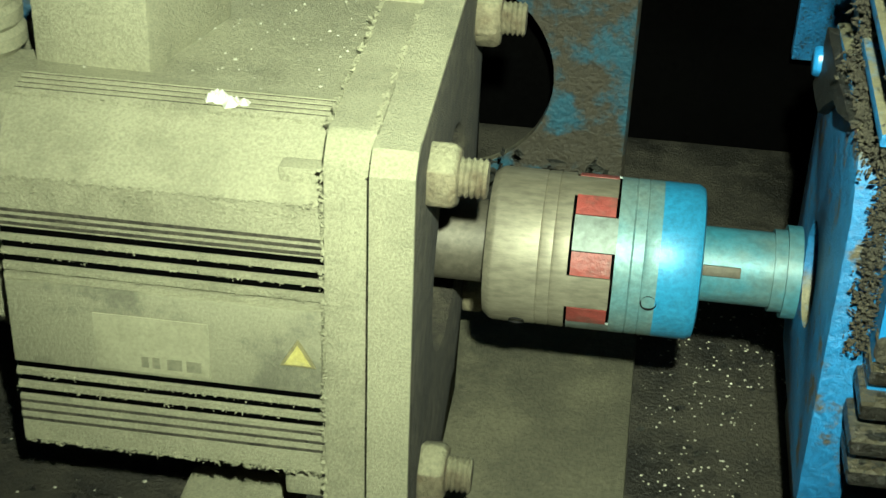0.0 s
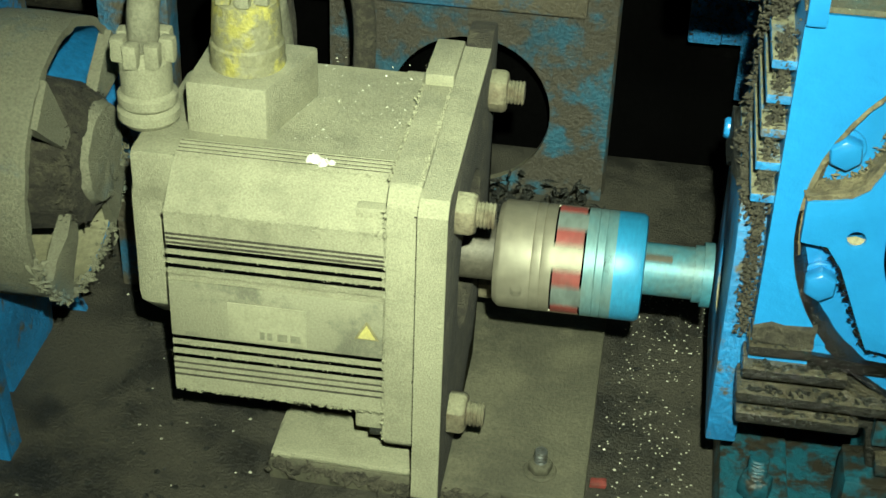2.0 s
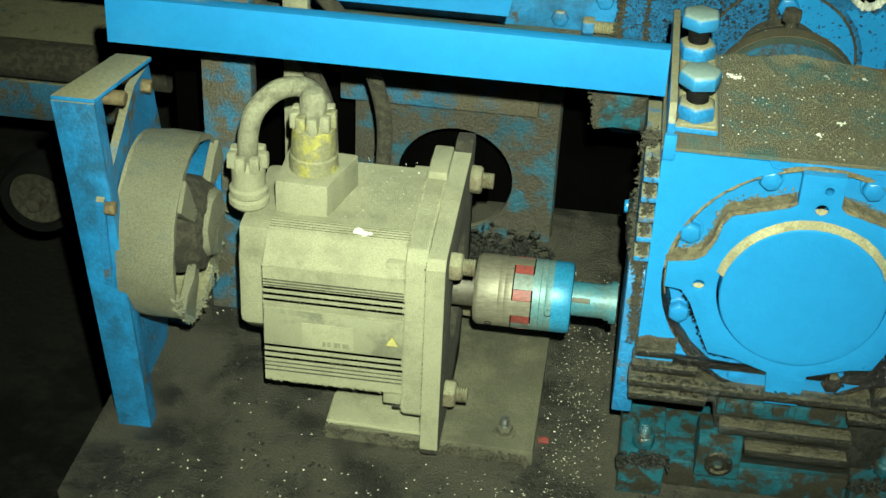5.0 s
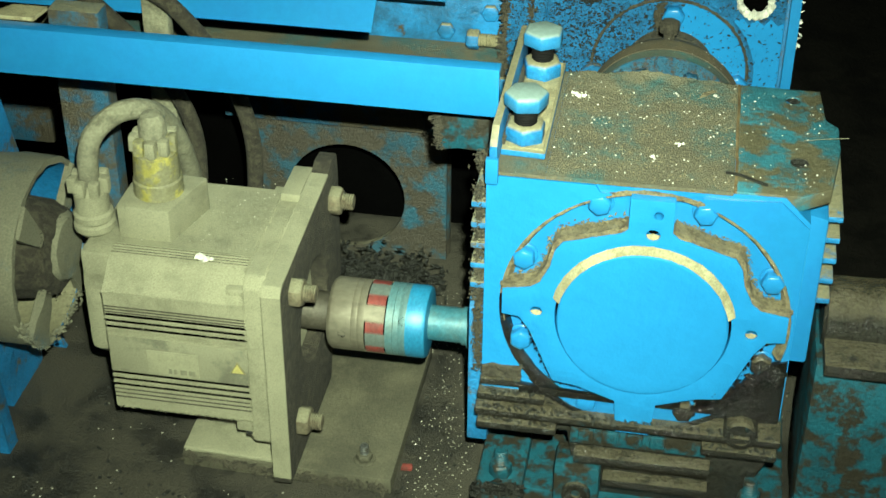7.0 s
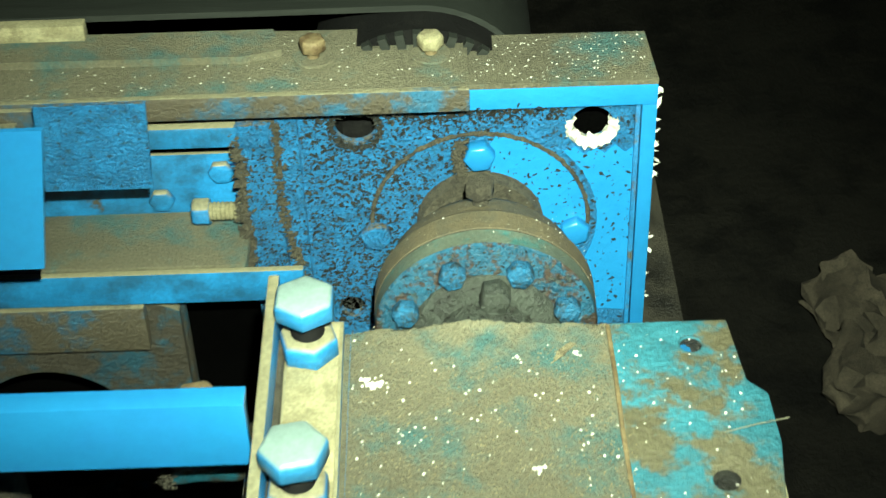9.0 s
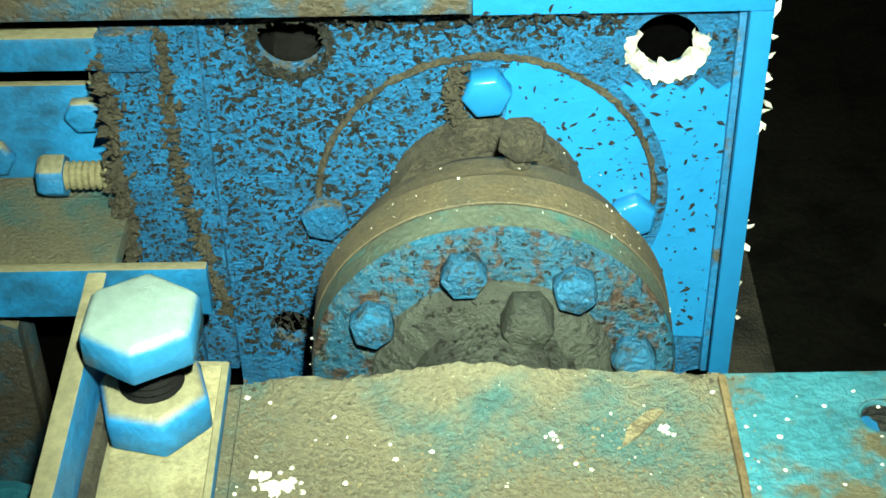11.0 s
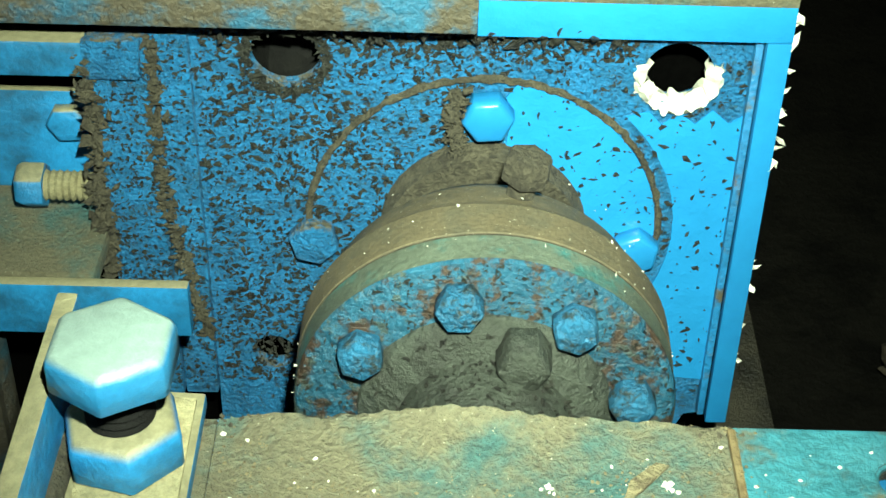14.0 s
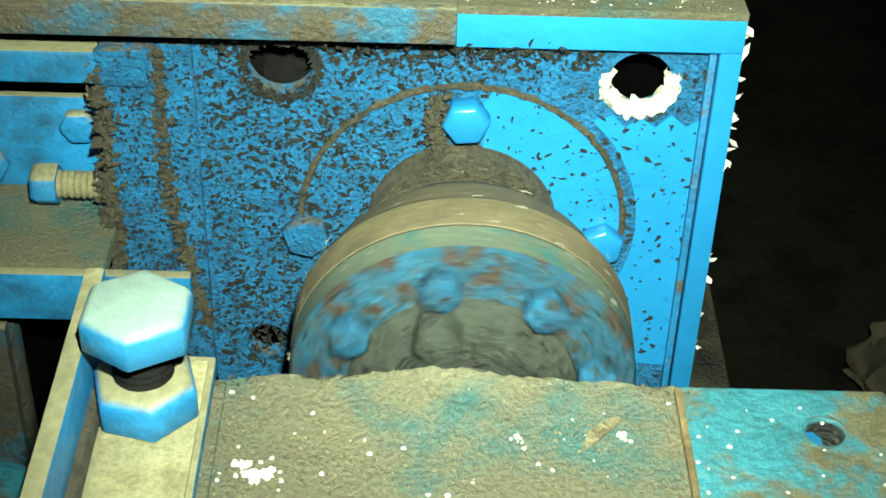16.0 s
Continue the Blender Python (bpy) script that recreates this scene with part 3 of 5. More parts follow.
def build_bracket():
    b = thing("motor_bracket", "upright steel motor bracket caked with dust, welded to its base plate", "bracket", (-0.41, AY, DECK + 0.022))
    y0, y1, zt = AY - 0.141, AY + 0.141, AZ + 0.130
    out = [(y0, DECK + 0.021), (y0, zt - 0.014), (y0 + 0.008, zt - 0.004), (y1 - 0.05, zt + 0.006), (y1 - 0.03, zt + 0.016), (y1 - 0.004, zt + 0.012), (y1, zt - 0.01), (y1, AZ - 0.04), (y1 - 0.02, AZ - 0.075), (y1 - 0.05, AZ - 0.09), (y1 - 0.075, DECK + 0.021)]
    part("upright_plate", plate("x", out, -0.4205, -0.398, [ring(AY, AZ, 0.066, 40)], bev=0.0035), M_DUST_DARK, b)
    edge = [(y0 - 0.001, DECK + 0.03), (y0 - 0.001, zt - 0.0135), (y0 + 0.0075, zt - 0.0030), (y0 + 0.018, zt - 0.0015), (y0 + 0.018, zt - 0.008), (y0 + 0.007, zt - 0.014), (y0 + 0.006, DECK + 0.03)]
    part("front_edge_crust", rumple(plate("x", edge, -0.4206, -0.3985), 0.0006, 80), M_DUST, b, "dust crust on the front edge")
    part("top_crust", rumple(plate("x", [(y0 + 0.012, zt - 0.008), (y1 - 0.05, zt + 0.004), (y1 - 0.05, zt + 0.0085), (y0 + 0.014, zt - 0.0035)], -0.4202, -0.3985), 0.0005, 80), M_DUST, b, "dust crust on the top edge")
    part("spigot_ring", lathe("x", (AY, AZ), [(-0.4214, 0.03), (-0.418, 0.03), (-0.415, 0.052), (-0.4214, 0.06)], 40), M_DUST, b, "pale motor face behind the opening")
    bp = part("base_plate", rumple(plate("z", [(-0.546, 0.022), (-0.282, 0.015), (-0.281, 0.29), (-0.54, 0.29)], DECK + 0.0005, DECK + 0.0235, bev=0.003), 0.0008, 50), M_BASE, b)
    part("base_crust", rumple(plate("z", [(-0.545, 0.0225), (-0.4215, 0.0190), (-0.4215, 0.09), (-0.544, 0.08)], DECK + 0.023, DECK + 0.031, bev=0.004), 0.0022, 60, 2), M_DUST, b, "dust crust on the base plate")
    for y, z in ((AY - 0.0955, AZ + 0.0945), (AY + 0.0985, AZ + 0.0965), (AY - 0.0955, AZ - 0.0955), (AY + 0.0985, AZ - 0.0955)):
        n = part("flange_bolt", hexhead("x", (y, z), -0.398, -0.383, 0.0185, RNG.uniform(0, 1)), M_NUT, b, "dusty hexagon nut")
        part("bolt_end", thread("x", (y, z), -0.387, -0.369, 0.0105), M_NUT, n)
    for x, y in ((-0.321, 0.046),):
        w = part("anchor_washer", rod("z", (x, y), DECK + 0.0233, DECK + 0.0265, 0.014, 24, 0.001), M_BASE, b)
        part("anchor_nut", hexhead("z", (x, y), DECK + 0.0265, DECK + 0.035, 0.0105), M_BASE, w)
        part("anchor_stud", thread("z", (x, y), DECK + 0.03, DECK + 0.047, 0.0055), M_THREAD, w)
    lumps("caked_dust", [(-0.545, 0.020, DECK + 0.02), (-0.43, 0.017, DECK + 0.012), (-0.283, 0.013, DECK + 0.012)], 0.0035, M_GRIME_PALE, "caked dirt along the front edge", RNG, b, 260, 0.003)


COUPLING_AT = (-0.3145, AY, AZ)


def sector(a0, a1, r0, r1, x0, x1, n=10, bm=None):
    pts = [(r1 * math.cos(radians(a0 + (a1 - a0) * i / n)), r1 * math.sin(radians(a0 + (a1 - a0) * i / n))) for i in range(n + 1)]
    pts += [(r0 * math.cos(radians(a1 + (a0 - a1) * i / n)), r0 * math.sin(radians(a1 + (a0 - a1) * i / n))) for i in range(n + 1)]
    return plate("x", pts, x0, x1, bm=bm)


def build_coupling():
    """The jaw coupling, in its own space: the origin lies in the middle of the shaft axis."""
    c = thing("shaft_coupling", "steel jaw coupling with a red spider, one half sprayed blue", "coupling", COUPLING_AT)
    c["local"] = 1
    r = 0.0445
    part("motor_hub", lathe("x", (0, 0), [(-0.0600, 0.024), (-0.0600, r - 0.004), (-0.0565, r - 0.0008), (-0.0545, r), (-0.030, r), (-0.0295, r - 0.0006), (-0.0285, r), (-0.0225, r), (-0.022, r - 0.0006), (-0.021, r), (-0.0135, r), (-0.0135, 0.012)], 64), M_STEEL, c, "brown oiled steel hub")
    part("gear_hub", lathe("x", (0, 0), [(0.012, 0.012), (0.012, r), (0.0205, r), (0.021, r - 0.0006), (0.0215, r), (0.0275, r), (0.028, r - 0.0006), (0.029, r), (0.036, r), (0.036, 0.02)], 64), M_HUB_TEAL, c, "teal-grey steel hub")
    part("hub_end", lathe("x", (0, 0), [(0.036, 0.02), (0.036, r), (0.0555, r), (0.059, r - 0.002), (0.0600, r - 0.006), (0.0600, 0.02)], 64), M_HUB_BLUE, c, "hub end with blue overspray")
    for i in range(4):
        a = 90 * i + 22.5
        part("jaw", sector(a - 13.2, a + 13.2, 0.016, r, -0.0136, 0.0105), M_STEEL, c)
        part("jaw", sector(a + 45 - 13.2, a + 45 + 13.2, 0.016, r, -0.012, 0.0121), M_JAW, c, "greenish jaw")
    for i in range(8):
        part("spider_tooth", sector(45 * i - 8.6, 45 * i + 8.6, 0.014, r + 0.0002, -0.0118, 0.0102, 6), M_RED, c, "red plastic spider tooth")
    # Added black ring that paints the shade in the jaw gaps.
    part("jaw_gap_shade", lathe("x", (0, 0), [(-0.0134, 0.014), (-0.0134, r - 0.0012), (0.0119, r - 0.0012), (0.0119, 0.014)], 64), M_GAP_SHADE, c, "black filler painting the shade between the jaws")
    for x, a in ((0.0325, 114), (-0.040, 154), (0.0325, 300), (-0.040, 330)):
        u, v = math.cos(radians(a)), math.sin(radians(a))
        hole = lathe("z", (0, 0), [(0.0, 0.0001), (0.0, 0.0042), (0.0012, 0.0046)], 16)
        turn = Vector((0, 0, 1)).rotation_difference(Vector((0, u, v))).to_matrix()
        bmesh.ops.rotate(hole, cent=(0, 0, 0), matrix=turn, verts=hole.verts)
        bmesh.ops.translate(hole, vec=(x, u * (r - 0.0002), v * (r - 0.0002)), verts=hole.verts)
        part("set_screw", hole, M_BLACK, c, "dark set screw")
    part("gear_shaft", lathe("x", (0, 0), [(0.056, 0.0001), (0.056, 0.0215), (0.100, 0.0215), (0.100, 0.0235), (0.107, 0.0235), (0.107, 0.0265), (0.115, 0.0265), (0.115, 0.0001)], 40), M_SHAFT_TEAL, c, "teal oversprayed input shaft")
    key_ = box(0.058, 0.082, -0.003, 0.003, 0.019, 0.0232, 0.0008)
    part("shaft_key", key_, M_STEEL_DARK_SHADED, c)
    return c


def build_gearbox():
    g = thing("worm_gearbox", "blue painted cast worm gearbox with oily fins and a dusty top", "gearbox", (0, GY / 2, DECK))
    zc = -0.003
    body = [(GX0, -0.125), (GX0, GZ - 0.006), (GX0 + 0.006, GZ), (0.132, GZ), (GX1, GZ - 0.028), (GX1, -0.125)]
    part("case", plate("y", body, 0.008, GY, [ring(0, zc, 0.157, 72)], bev=0.003), M_BLUE, g)
    part("seat", lathe("y", (0, zc), [(0.0185, 0.0001), (0.0185, 0.147), (0.030, 0.151), (0.030, 0.163)], 72), M_BLUE, g)
    part("groove_dirt", rumple(lathe("y", (0, zc), [(0.0175, 0.1465), (0.0075, 0.1515), (0.0078, 0.1580)], 96, start=-15, sweep=205), 0.0012, 120), M_LEDGE, g, "dirt packed into the round groove")
    part("groove_oil", rumple(lathe("y", (0, zc), [(0.0178, 0.1465), (0.0095, 0.1500), (0.0050, 0.1568)], 96, start=176, sweep=150), 0.0010, 120), M_OIL, g, "black oil in the round groove")
    part("front_skin", plate("y", [(GX0, -0.105), (GX0, GZ - 0.004), (-0.06, GZ - 0.004), (-0.055, GZ - 0.012)] + [(0.156 * math.cos(radians(a)), zc + 0.156 * math.sin(radians(a))) for a in range(106, 224, 6)], 0.0045, 0.0085), M_BLUE_CLEAN, g)
    part("front_skin", plate("y", [(0.05, GZ - 0.008), (0.128, GZ - 0.004), (GX1 - 0.001, GZ - 0.033), (GX1 - 0.001, -0.06)] + [(0.156 * math.cos(radians(a)), zc + 0.156 * math.sin(radians(a))) for a in range(-20, 74, 6)], 0.0050, 0.0085), M_BLUE, g)
    part("oil_film", rumple(plate("y", [(0.100, -0.102), (0.116, -0.072), (0.130, -0.062), (0.144, -0.046), (0.1585, -0.040), (0.1585, -0.1245), (0.06, -0.1245), (0.07, -0.114)], 0.0028, 0.0083), 0.0012, 60), M_OIL, g, "black oil over the lower corner")
    part("oil_film", rumple(plate("y", [(-0.130, -0.112), (-0.06, -0.116), (0.05, -0.114), (0.05, -0.1245), (-0.130, -0.1245)], 0.0030, 0.0083), 0.0010, 60), M_OIL, g, "black oil along the lower edge")
    # star-shaped cover with four arms
    upper = [(0.023, 0.150), (0.023, 0.112), (0.030, 0.106), (0.054, 0.099), (0.090, 0.088), (0.098, 0.076), (0.102, 0.056), (0.112, 0.034), (0.122, 0.026), (0.152, 0.021)]
    lower = [(0.152, -0.012), (0.133, -0.014), (0.121, -0.031), (0.101, -0.079), (0.093, -0.097), (0.066, -0.101), (0.023, -0.116), (0.019, -0.160)]
    star = upper + lower + [(-x, z) for x, z in lower[::-1]] + [(-x, z) for x, z in upper[::-1]]
    holes = [ring(-0.1145, -0.005, 0.0064, 16), ring(0.1155, -0.006, 0.0064, 16), ring(0.003, 0.1075, 0.0072, 16), ring(0.007, 0.132, 0.0048, 14), ring(0.0, -0.146, 0.0042, 14), ring(0, zc - 0.002, 0.0942, 64)]
    cover = part("star_cover", plate("y", star, -0.0035, 0.0125, holes, bev=0.0012), M_BLUE_CLEAN, g, "glossy blue star-shaped cover")
    # Black backing paints the shade in the cover's holes and round its disc.
    part("hole_shade", lathe("y", (0, zc), [(0.012, 0.0001), (0.012, 0.11)], 40), M_GAP_SHADE, g, "black disc painting the shade behind the cover")
    for x, z, r in ((-0.1145, -0.005, 0.0062), (0.1155, -0.006, 0.0062), (0.003, 0.1075, 0.0070)):
        part("hole_dust", lathe("y", (x, z), [(0.0015, 0.0001), (-0.0005, r)], 12, start=185, sweep=170), M_DUST_PALE, g, "dust lying in a hole")
    disc = part("cover_disc", lathe("y", (0, zc - 0.002), [(-0.0110, 0.0001), (-0.0117, 0.04), (-0.0109, 0.072), (-0.0118, 0.085), (-0.0112, 0.0900), (-0.0092, 0.0915), (0.012, 0.0920)], 72), M_BLUE_CLEAN, cover, "round blue cover disc with thick brushed paint")
    part("disc_lip_dust", rumple(lathe("y", (0, zc - 0.002), [(-0.0098, 0.0915), (-0.0085, 0.0945), (-0.0030, 0.1000)], 64, start=12, sweep=156), 0.0007, 150), M_DUST_PALE, cover, "pale dust on the lip")
    for a in (112.5, 67.5, 157.5, 22.5, 202.5, 247.5, 292.5, 337.5):
        x, z = 0.1420 * math.cos(radians(a)), zc + 0.1420 * math.sin(radians(a)) + 0.004
        w = part("cover_bolt", hexhead("y", (x, z), 0.019, 0.0035, 0.0128, RNG.uniform(0, 1)), M_BLUE if a != 337.5 and a != 292.5 else M_FIN, g, "painted hexagon bolt")
        part("washer", rod("y", (x, z), 0.019, 0.0145, 0.0145, 20, 0.001), M_BLUE, w)
    for side in (-1, 1):
        edge = []
        for (x0, z0), (x1, z1) in zip(upper[1:], upper[2:]):
            n = max(1, int(math.hypot(x1 - x0, z1 - z0) / 0.005))
            edge += [(x0 + (x1 - x0) * i / n, z0 + (z1 - z0) * i / n) for i in range(n)]
        edge.append(upper[-1])
        wide = [(x + 0.0028 + 0.002 * noise.noise(Vector((x * 90, z * 90, side))), z + 0.0048 + 0.0025 * noise.noise(Vector((x * 70, z * 70, 5 + side)))) for x, z in edge]
        loop = [(side * x, z) for x, z in edge + wide[::-1]]
        part("ledge_dirt", rumple(plate("y", loop, -0.0015, 0.0186), 0.0010, 170), M_LEDGE, g, "pale brown dirt lying on the cover ledge")
        lumps("ledge_crumb", [(side * x, 0.012, z + 0.002) for x, z in wide], 0.0015, M_LEDGE, "crumbling ledge dirt", RNG, g, 260, 0.0026)
        low = [(side * x, 0.004, z - 0.002) for x, z in lower[1:6]]
        lumps("oil_crust", low, 0.0018, M_OIL, "black oily crust under the cover", RNG, g, 200, 0.0016)
    # top
    part("top_skin", rumple(plate("z", [(-0.112, 0.004), (0.079, 0.006), (0.079, GY - 0.002), (-0.112, GY - 0.002)], GZ - 0.002, GZ + 0.0025), 0.0006, 80), M_TOP, g, "oily dust on the top", 60)
    part("top_skin", rumple(plate("z", [(-0.175, 0.004), (-0.1125, 0.004), (-0.1125, GY - 0.002), (-0.175, GY - 0.002)], GZ - 0.002, GZ + 0.002), 0.0006, 80), M_TOP, g)
    part("top_plate", plate("z", [(0.081, 0.008), (0.150, 0.010), (0.178, 0.03), (0.188, 0.11), (0.187, 0.158), (0.174, 0.172), (0.169, GY), (0.080, GY)], GZ - 0.014, GZ + 0.003, [ring(0.139, 0.211, 0.008, 18), ring(0.145, 0.076, 0.009, 18)], bev=0.0015), M_TEAL_TOP, g, "chipped teal end plate")
    for x, y in ((0.139, 0.211), (0.145, 0.076)):
        part("threaded_hole", lathe("z", (x, y), [(GZ + 0.0032, 0.0095), (GZ + 0.001, 0.0078), (GZ - 0.002, 0.0070), (GZ - 0.004, 0.0078), (GZ - 0.006, 0.0070), (GZ - 0.008, 0.0078), (GZ - 0.009, 0.0001)], 18), M_GRIME, g, "threaded hole")
    part("seam_rust", rumple(box(0.0790, 0.0822, 0.006, GY - 0.002, GZ + 0.0005, GZ + 0.0042, 0.001), 0.001, 90, 3), M_RUST, g, "rusty seam")
    part("end_case", plate("y", [(GX1 - 0.001, GZ - 0.03), (0.18, GZ - 0.035), (0.18, -0.06), (GX1 - 0.001, -0.06)], 0.03, GY - 0.01, bev=0.004), M_BLUE, g)
    for i in range(5):
        z = 0.115 - 0.026 * i
        part("side_fin", box(GX0 - 0.0165, GX0 + 0.004, 0.012, 0.19, z - 0.0035, z + 0.0035, 0.0015), M_BLUE_WORN, g)
        part("side_fin", box(0.178, 0.196, 0.05, 0.19, z - 0.0035, z + 0.0035, 0.0015), M_BLUE_WORN, g)
    part("back_cover", lathe("y", (0, 0), [(GY - 0.004, 0.155), (GY + 0.008, 0.150), (GY + 0.008, 0.0001)], 48), M_BLUE_WORN, g)
    # input flange on the motor side
    fl = [(0.030, -0.225), (0.030, -0.04), (0.045, -0.012), (0.12, -0.004), (0.20, -0.012), (0.215, -0.06), (0.215, -0.20), (0.19, -0.225)]
    f = part("input_flange", plate("x", fl, GX0 - 0.020, GX0 + 0.004, [ring(AY, AZ, 0.03, 24)], bev=0.003), M_BLUE_WORN, g, "blue input flange caked with dirt")
    for y, z in ((0.195, -0.035),):
        part("flange_bolt", hexhead("x", (y, z), GX0 - 0.020, GX0 - 0.030, 0.009), M_BLUE, f)
    part("flange_dirt", rumple(plate("x", [(0.06, -0.006), (0.19, -0.012), (0.21, -0.055), (0.17, -0.055), (0.12, -0.022)], GX0 - 0.026, GX0 - 0.019), 0.003, 90, 1), M_GRIME, g)
    lumps("caked_dirt", [(GX0 - 0.012, 0.03, -0.01), (GX0 - 0.014, 0.10, 0.004), (GX0 - 0.014, 0.16, -0.02)], 0.0016, M_GRIME_PALE, "caked fibrous dirt on the flange", RNG, g, 1100, 0.0038)
    lumps("caked_dirt", [(GX0 - 0.008, 0.016, 0.14), (GX0 - 0.008, 0.018, 0.0), (GX0 - 0.006, 0.02, -0.11)], 0.0015, M_GRIME_PALE, "caked fibrous dirt on the side fins", RNG, g, 1200, 0.0030)
    lumps("caked_dirt", [(GX0 - 0.012, 0.06, 0.145), (GX0 - 0.012, 0.13, 0.08), (GX0 - 0.012, 0.12, -0.02)], 0.0019, M_GRIME_PALE, "caked fibrous dirt on the case side", RNG, g, 900, 0.0040)
    # lower case with its fins
    part("lower_case", plate("y", [(GX0 + 0.004, -0.122), (GX1, -0.122), (GX1, -0.19), (0.12, -0.28), (-0.06, -0.28), (-0.075, -0.19), (GX0 + 0.004, -0.19)], 0.022, GY - 0.01, bev=0.004), M_FIN, g, "oily lower case")
    for x0, x1, z, d in ((GX0 - 0.002, -0.128, -0.112, 0.0), (GX0 - 0.004, -0.100, -0.129, -0.006), (GX0 - 0.006, GX1 + 0.004, -0.149, -0.010), (GX0 - 0.004, -0.085, -0.169, -0.008), (0.078, GX1 + 0.002, -0.173, -0.006)):
        part("cooling_fin", rumple(box(x0, x1, d, 0.03, z - 0.0048, z + 0.0048, 0.0036), 0.0007, 70, 1), M_FIN, g, "oily cooling fin")
        lumps("fin_dirt", [(x0 + 0.006, d + 0.006, z + 0.004), (x1 - 0.006, d + 0.006, z + 0.004)], 0.0028, M_GRIME, "oily dirt on a fin", RNG, g, int((x1 - x0) * 600), 0.0022)
    part("shoulder_dirt", rumple(box(GX0, -0.128, 0.001, 0.02, -0.106, -0.088, 0.004), 0.003, 90, 3), M_GRIME_PALE, g, "dirt lying on the fin root")
    s = part("oil_sight", lathe("y", (0.119, -0.141), [(0.02, 0.019), (-0.008, 0.019), (-0.011, 0.0165), (-0.011, 0.0115), (-0.005, 0.0105), (-0.005, 0.0001)], 28), M_FIN, g, "oily sight glass ring")
    part("name_band", box(-0.070, 0.085, 0.012, 0.024, -0.197, -0.166, 0.002), M_TEAL, g, "blue band with cast letters that cannot be read")
    for x in (-0.052, -0.025, 0.004, 0.030):
        part("cast_letter", rumple(box(x - 0.009, x + 0.009, 0.0085, 0.0125, -0.190, -0.173, 0.002), 0.0008, 200), M_TEAL, g)
    for z, x0 in ((-0.214, -0.065), (-0.246, -0.03)):
        part("lower_rib", rumple(box(x0, 0.092, 0.004, 0.03, z - 0.007, z + 0.006, 0.004), 0.001, 70, 1), M_FIN, g)
    lug = part("drain_lug", box(-0.086, -0.032, 0.002, 0.05, -0.290, -0.226, 0.006), M_TEAL, g, "teal drain lug")
    part("drain_plug", lathe("y", (-0.058, -0.264), [(0.004, 0.017), (-0.003, 0.017), (-0.004, 0.013), (-0.001, 0.011), (-0.001, 0.006), (0.004, 0.0055), (0.004, 0.0001)], 24), M_FIN, lug)
    for x0, x1 in ((GX0 - 0.004, -0.122), (0.10, GX1 + 0.02)):
        foot = part("foot", rumple(box(x0, x1, -0.012, GY, DECK + 0.0005, -0.264, 0.004), 0.001, 60, 1), M_TEAL, g, "gearbox foot with flaking teal paint")
        part("foot_bolt", hexhead("z", ((x0 + x1) / 2, 0.018), -0.262, -0.245, 0.014), M_TEAL, foot)
        part("foot_stud", thread("z", ((x0 + x1) / 2, 0.018), -0.250, -0.226, 0.008), M_TEAL, foot)
        lumps("foot_dirt", [(x0, -0.01, -0.262), (x1, -0.01, -0.262)], 0.005, M_GRIME, "oily dirt on the foot", RNG, g, 60, 0.004)
    part("foot_rail", box(-0.122, 0.10, 0.012, GY, DECK + 0.0005, -0.276, 0.003), M_TEAL, g)
    lumps("caked_dirt", [(0.07, 0.004, -0.114), (0.128, 0.004, -0.076), (0.152, 0.004, -0.055)], 0.0036, M_OIL, "oily dirt over the cover's edge", RNG, g, 230, 0.0045)
    # crumbs on the top
    white = [(RNG.uniform(-0.11, 0.17), RNG.uniform(0.01, GY - 0.01), GZ + 0.0032) for _ in range(240)]
    crumbs("white_crumb", white, M_WHITE, "white crumbs on the top", 0.0010, RNG, g, 0.6)
    for cx, cy, n, s in ((-0.094, 0.181, 26, 0.007), (-0.006, 0.061, 10, 0.004), (0.02, 0.092, 9, 0.004), (0.012, 0.203, 6, 0.003), (0.055, 0.205, 5, 0.002)):
        crumbs("plaster_crumb", [(cx + RNG.gauss(0, s * 0.6), cy + RNG.gauss(0, s * 0.5), GZ + 0.003) for _ in range(n)], M_WHITE, "white plaster", 0.0018, RNG, g, 0.8)
    chaff = [(RNG.uniform(-0.11, 0.09), RNG.uniform(0.01, GY), GZ + 0.003) for _ in range(2600)]
    crumbs("grit", chaff, M_LEDGE, "brown grit", 0.0008, RNG, g, 0.7)
    leaf = part("dry_leaf", rumple(plate("z", [(0.036, 0.196), (0.044, 0.202), (0.054, 0.214), (0.050, 0.215), (0.040, 0.206)], GZ + 0.0035, GZ + 0.0048), 0.0015, 90), M_LEDGE, g, "dry brown leaf")
    part("straw", tube([(0.150, 0.118, GZ + 0.006), (0.172, 0.123, GZ + 0.0075), (0.196, 0.128, GZ + 0.008)], 0.0004, 6), M_HOSE, g, "pale straw")
    part("twig", tube([(0.070, 0.040, GZ + 0.005), (0.085, 0.036, GZ + 0.006), (0.098, 0.030, GZ + 0.005), (0.112, 0.022, GZ + 0.005)], 0.0016, 6), M_GRIME, g, "bent dark twig")
    heap = bmesh.new()
    nx, ny = 90, 16
    grid = []
    for i in range(nx + 1):
        x = -0.108 + 0.186 * i / nx
        for j in range(ny + 1):
            y = GY - 0.052 + 0.052 * j / ny
            swell = math.exp(-((x + 0.020) / 0.045) ** 2) * 0.0075 + 0.0022
            rise = swell * (j / ny) ** 1.6 * (0.75 + 0.5 * noise.noise(Vector((x * 60, y * 60, 3)))) + 0.0012 * noise.noise(Vector((x * 260, y * 260, 7)))
            edge_in = min(1.0, i / 6, (nx - i) / 6)
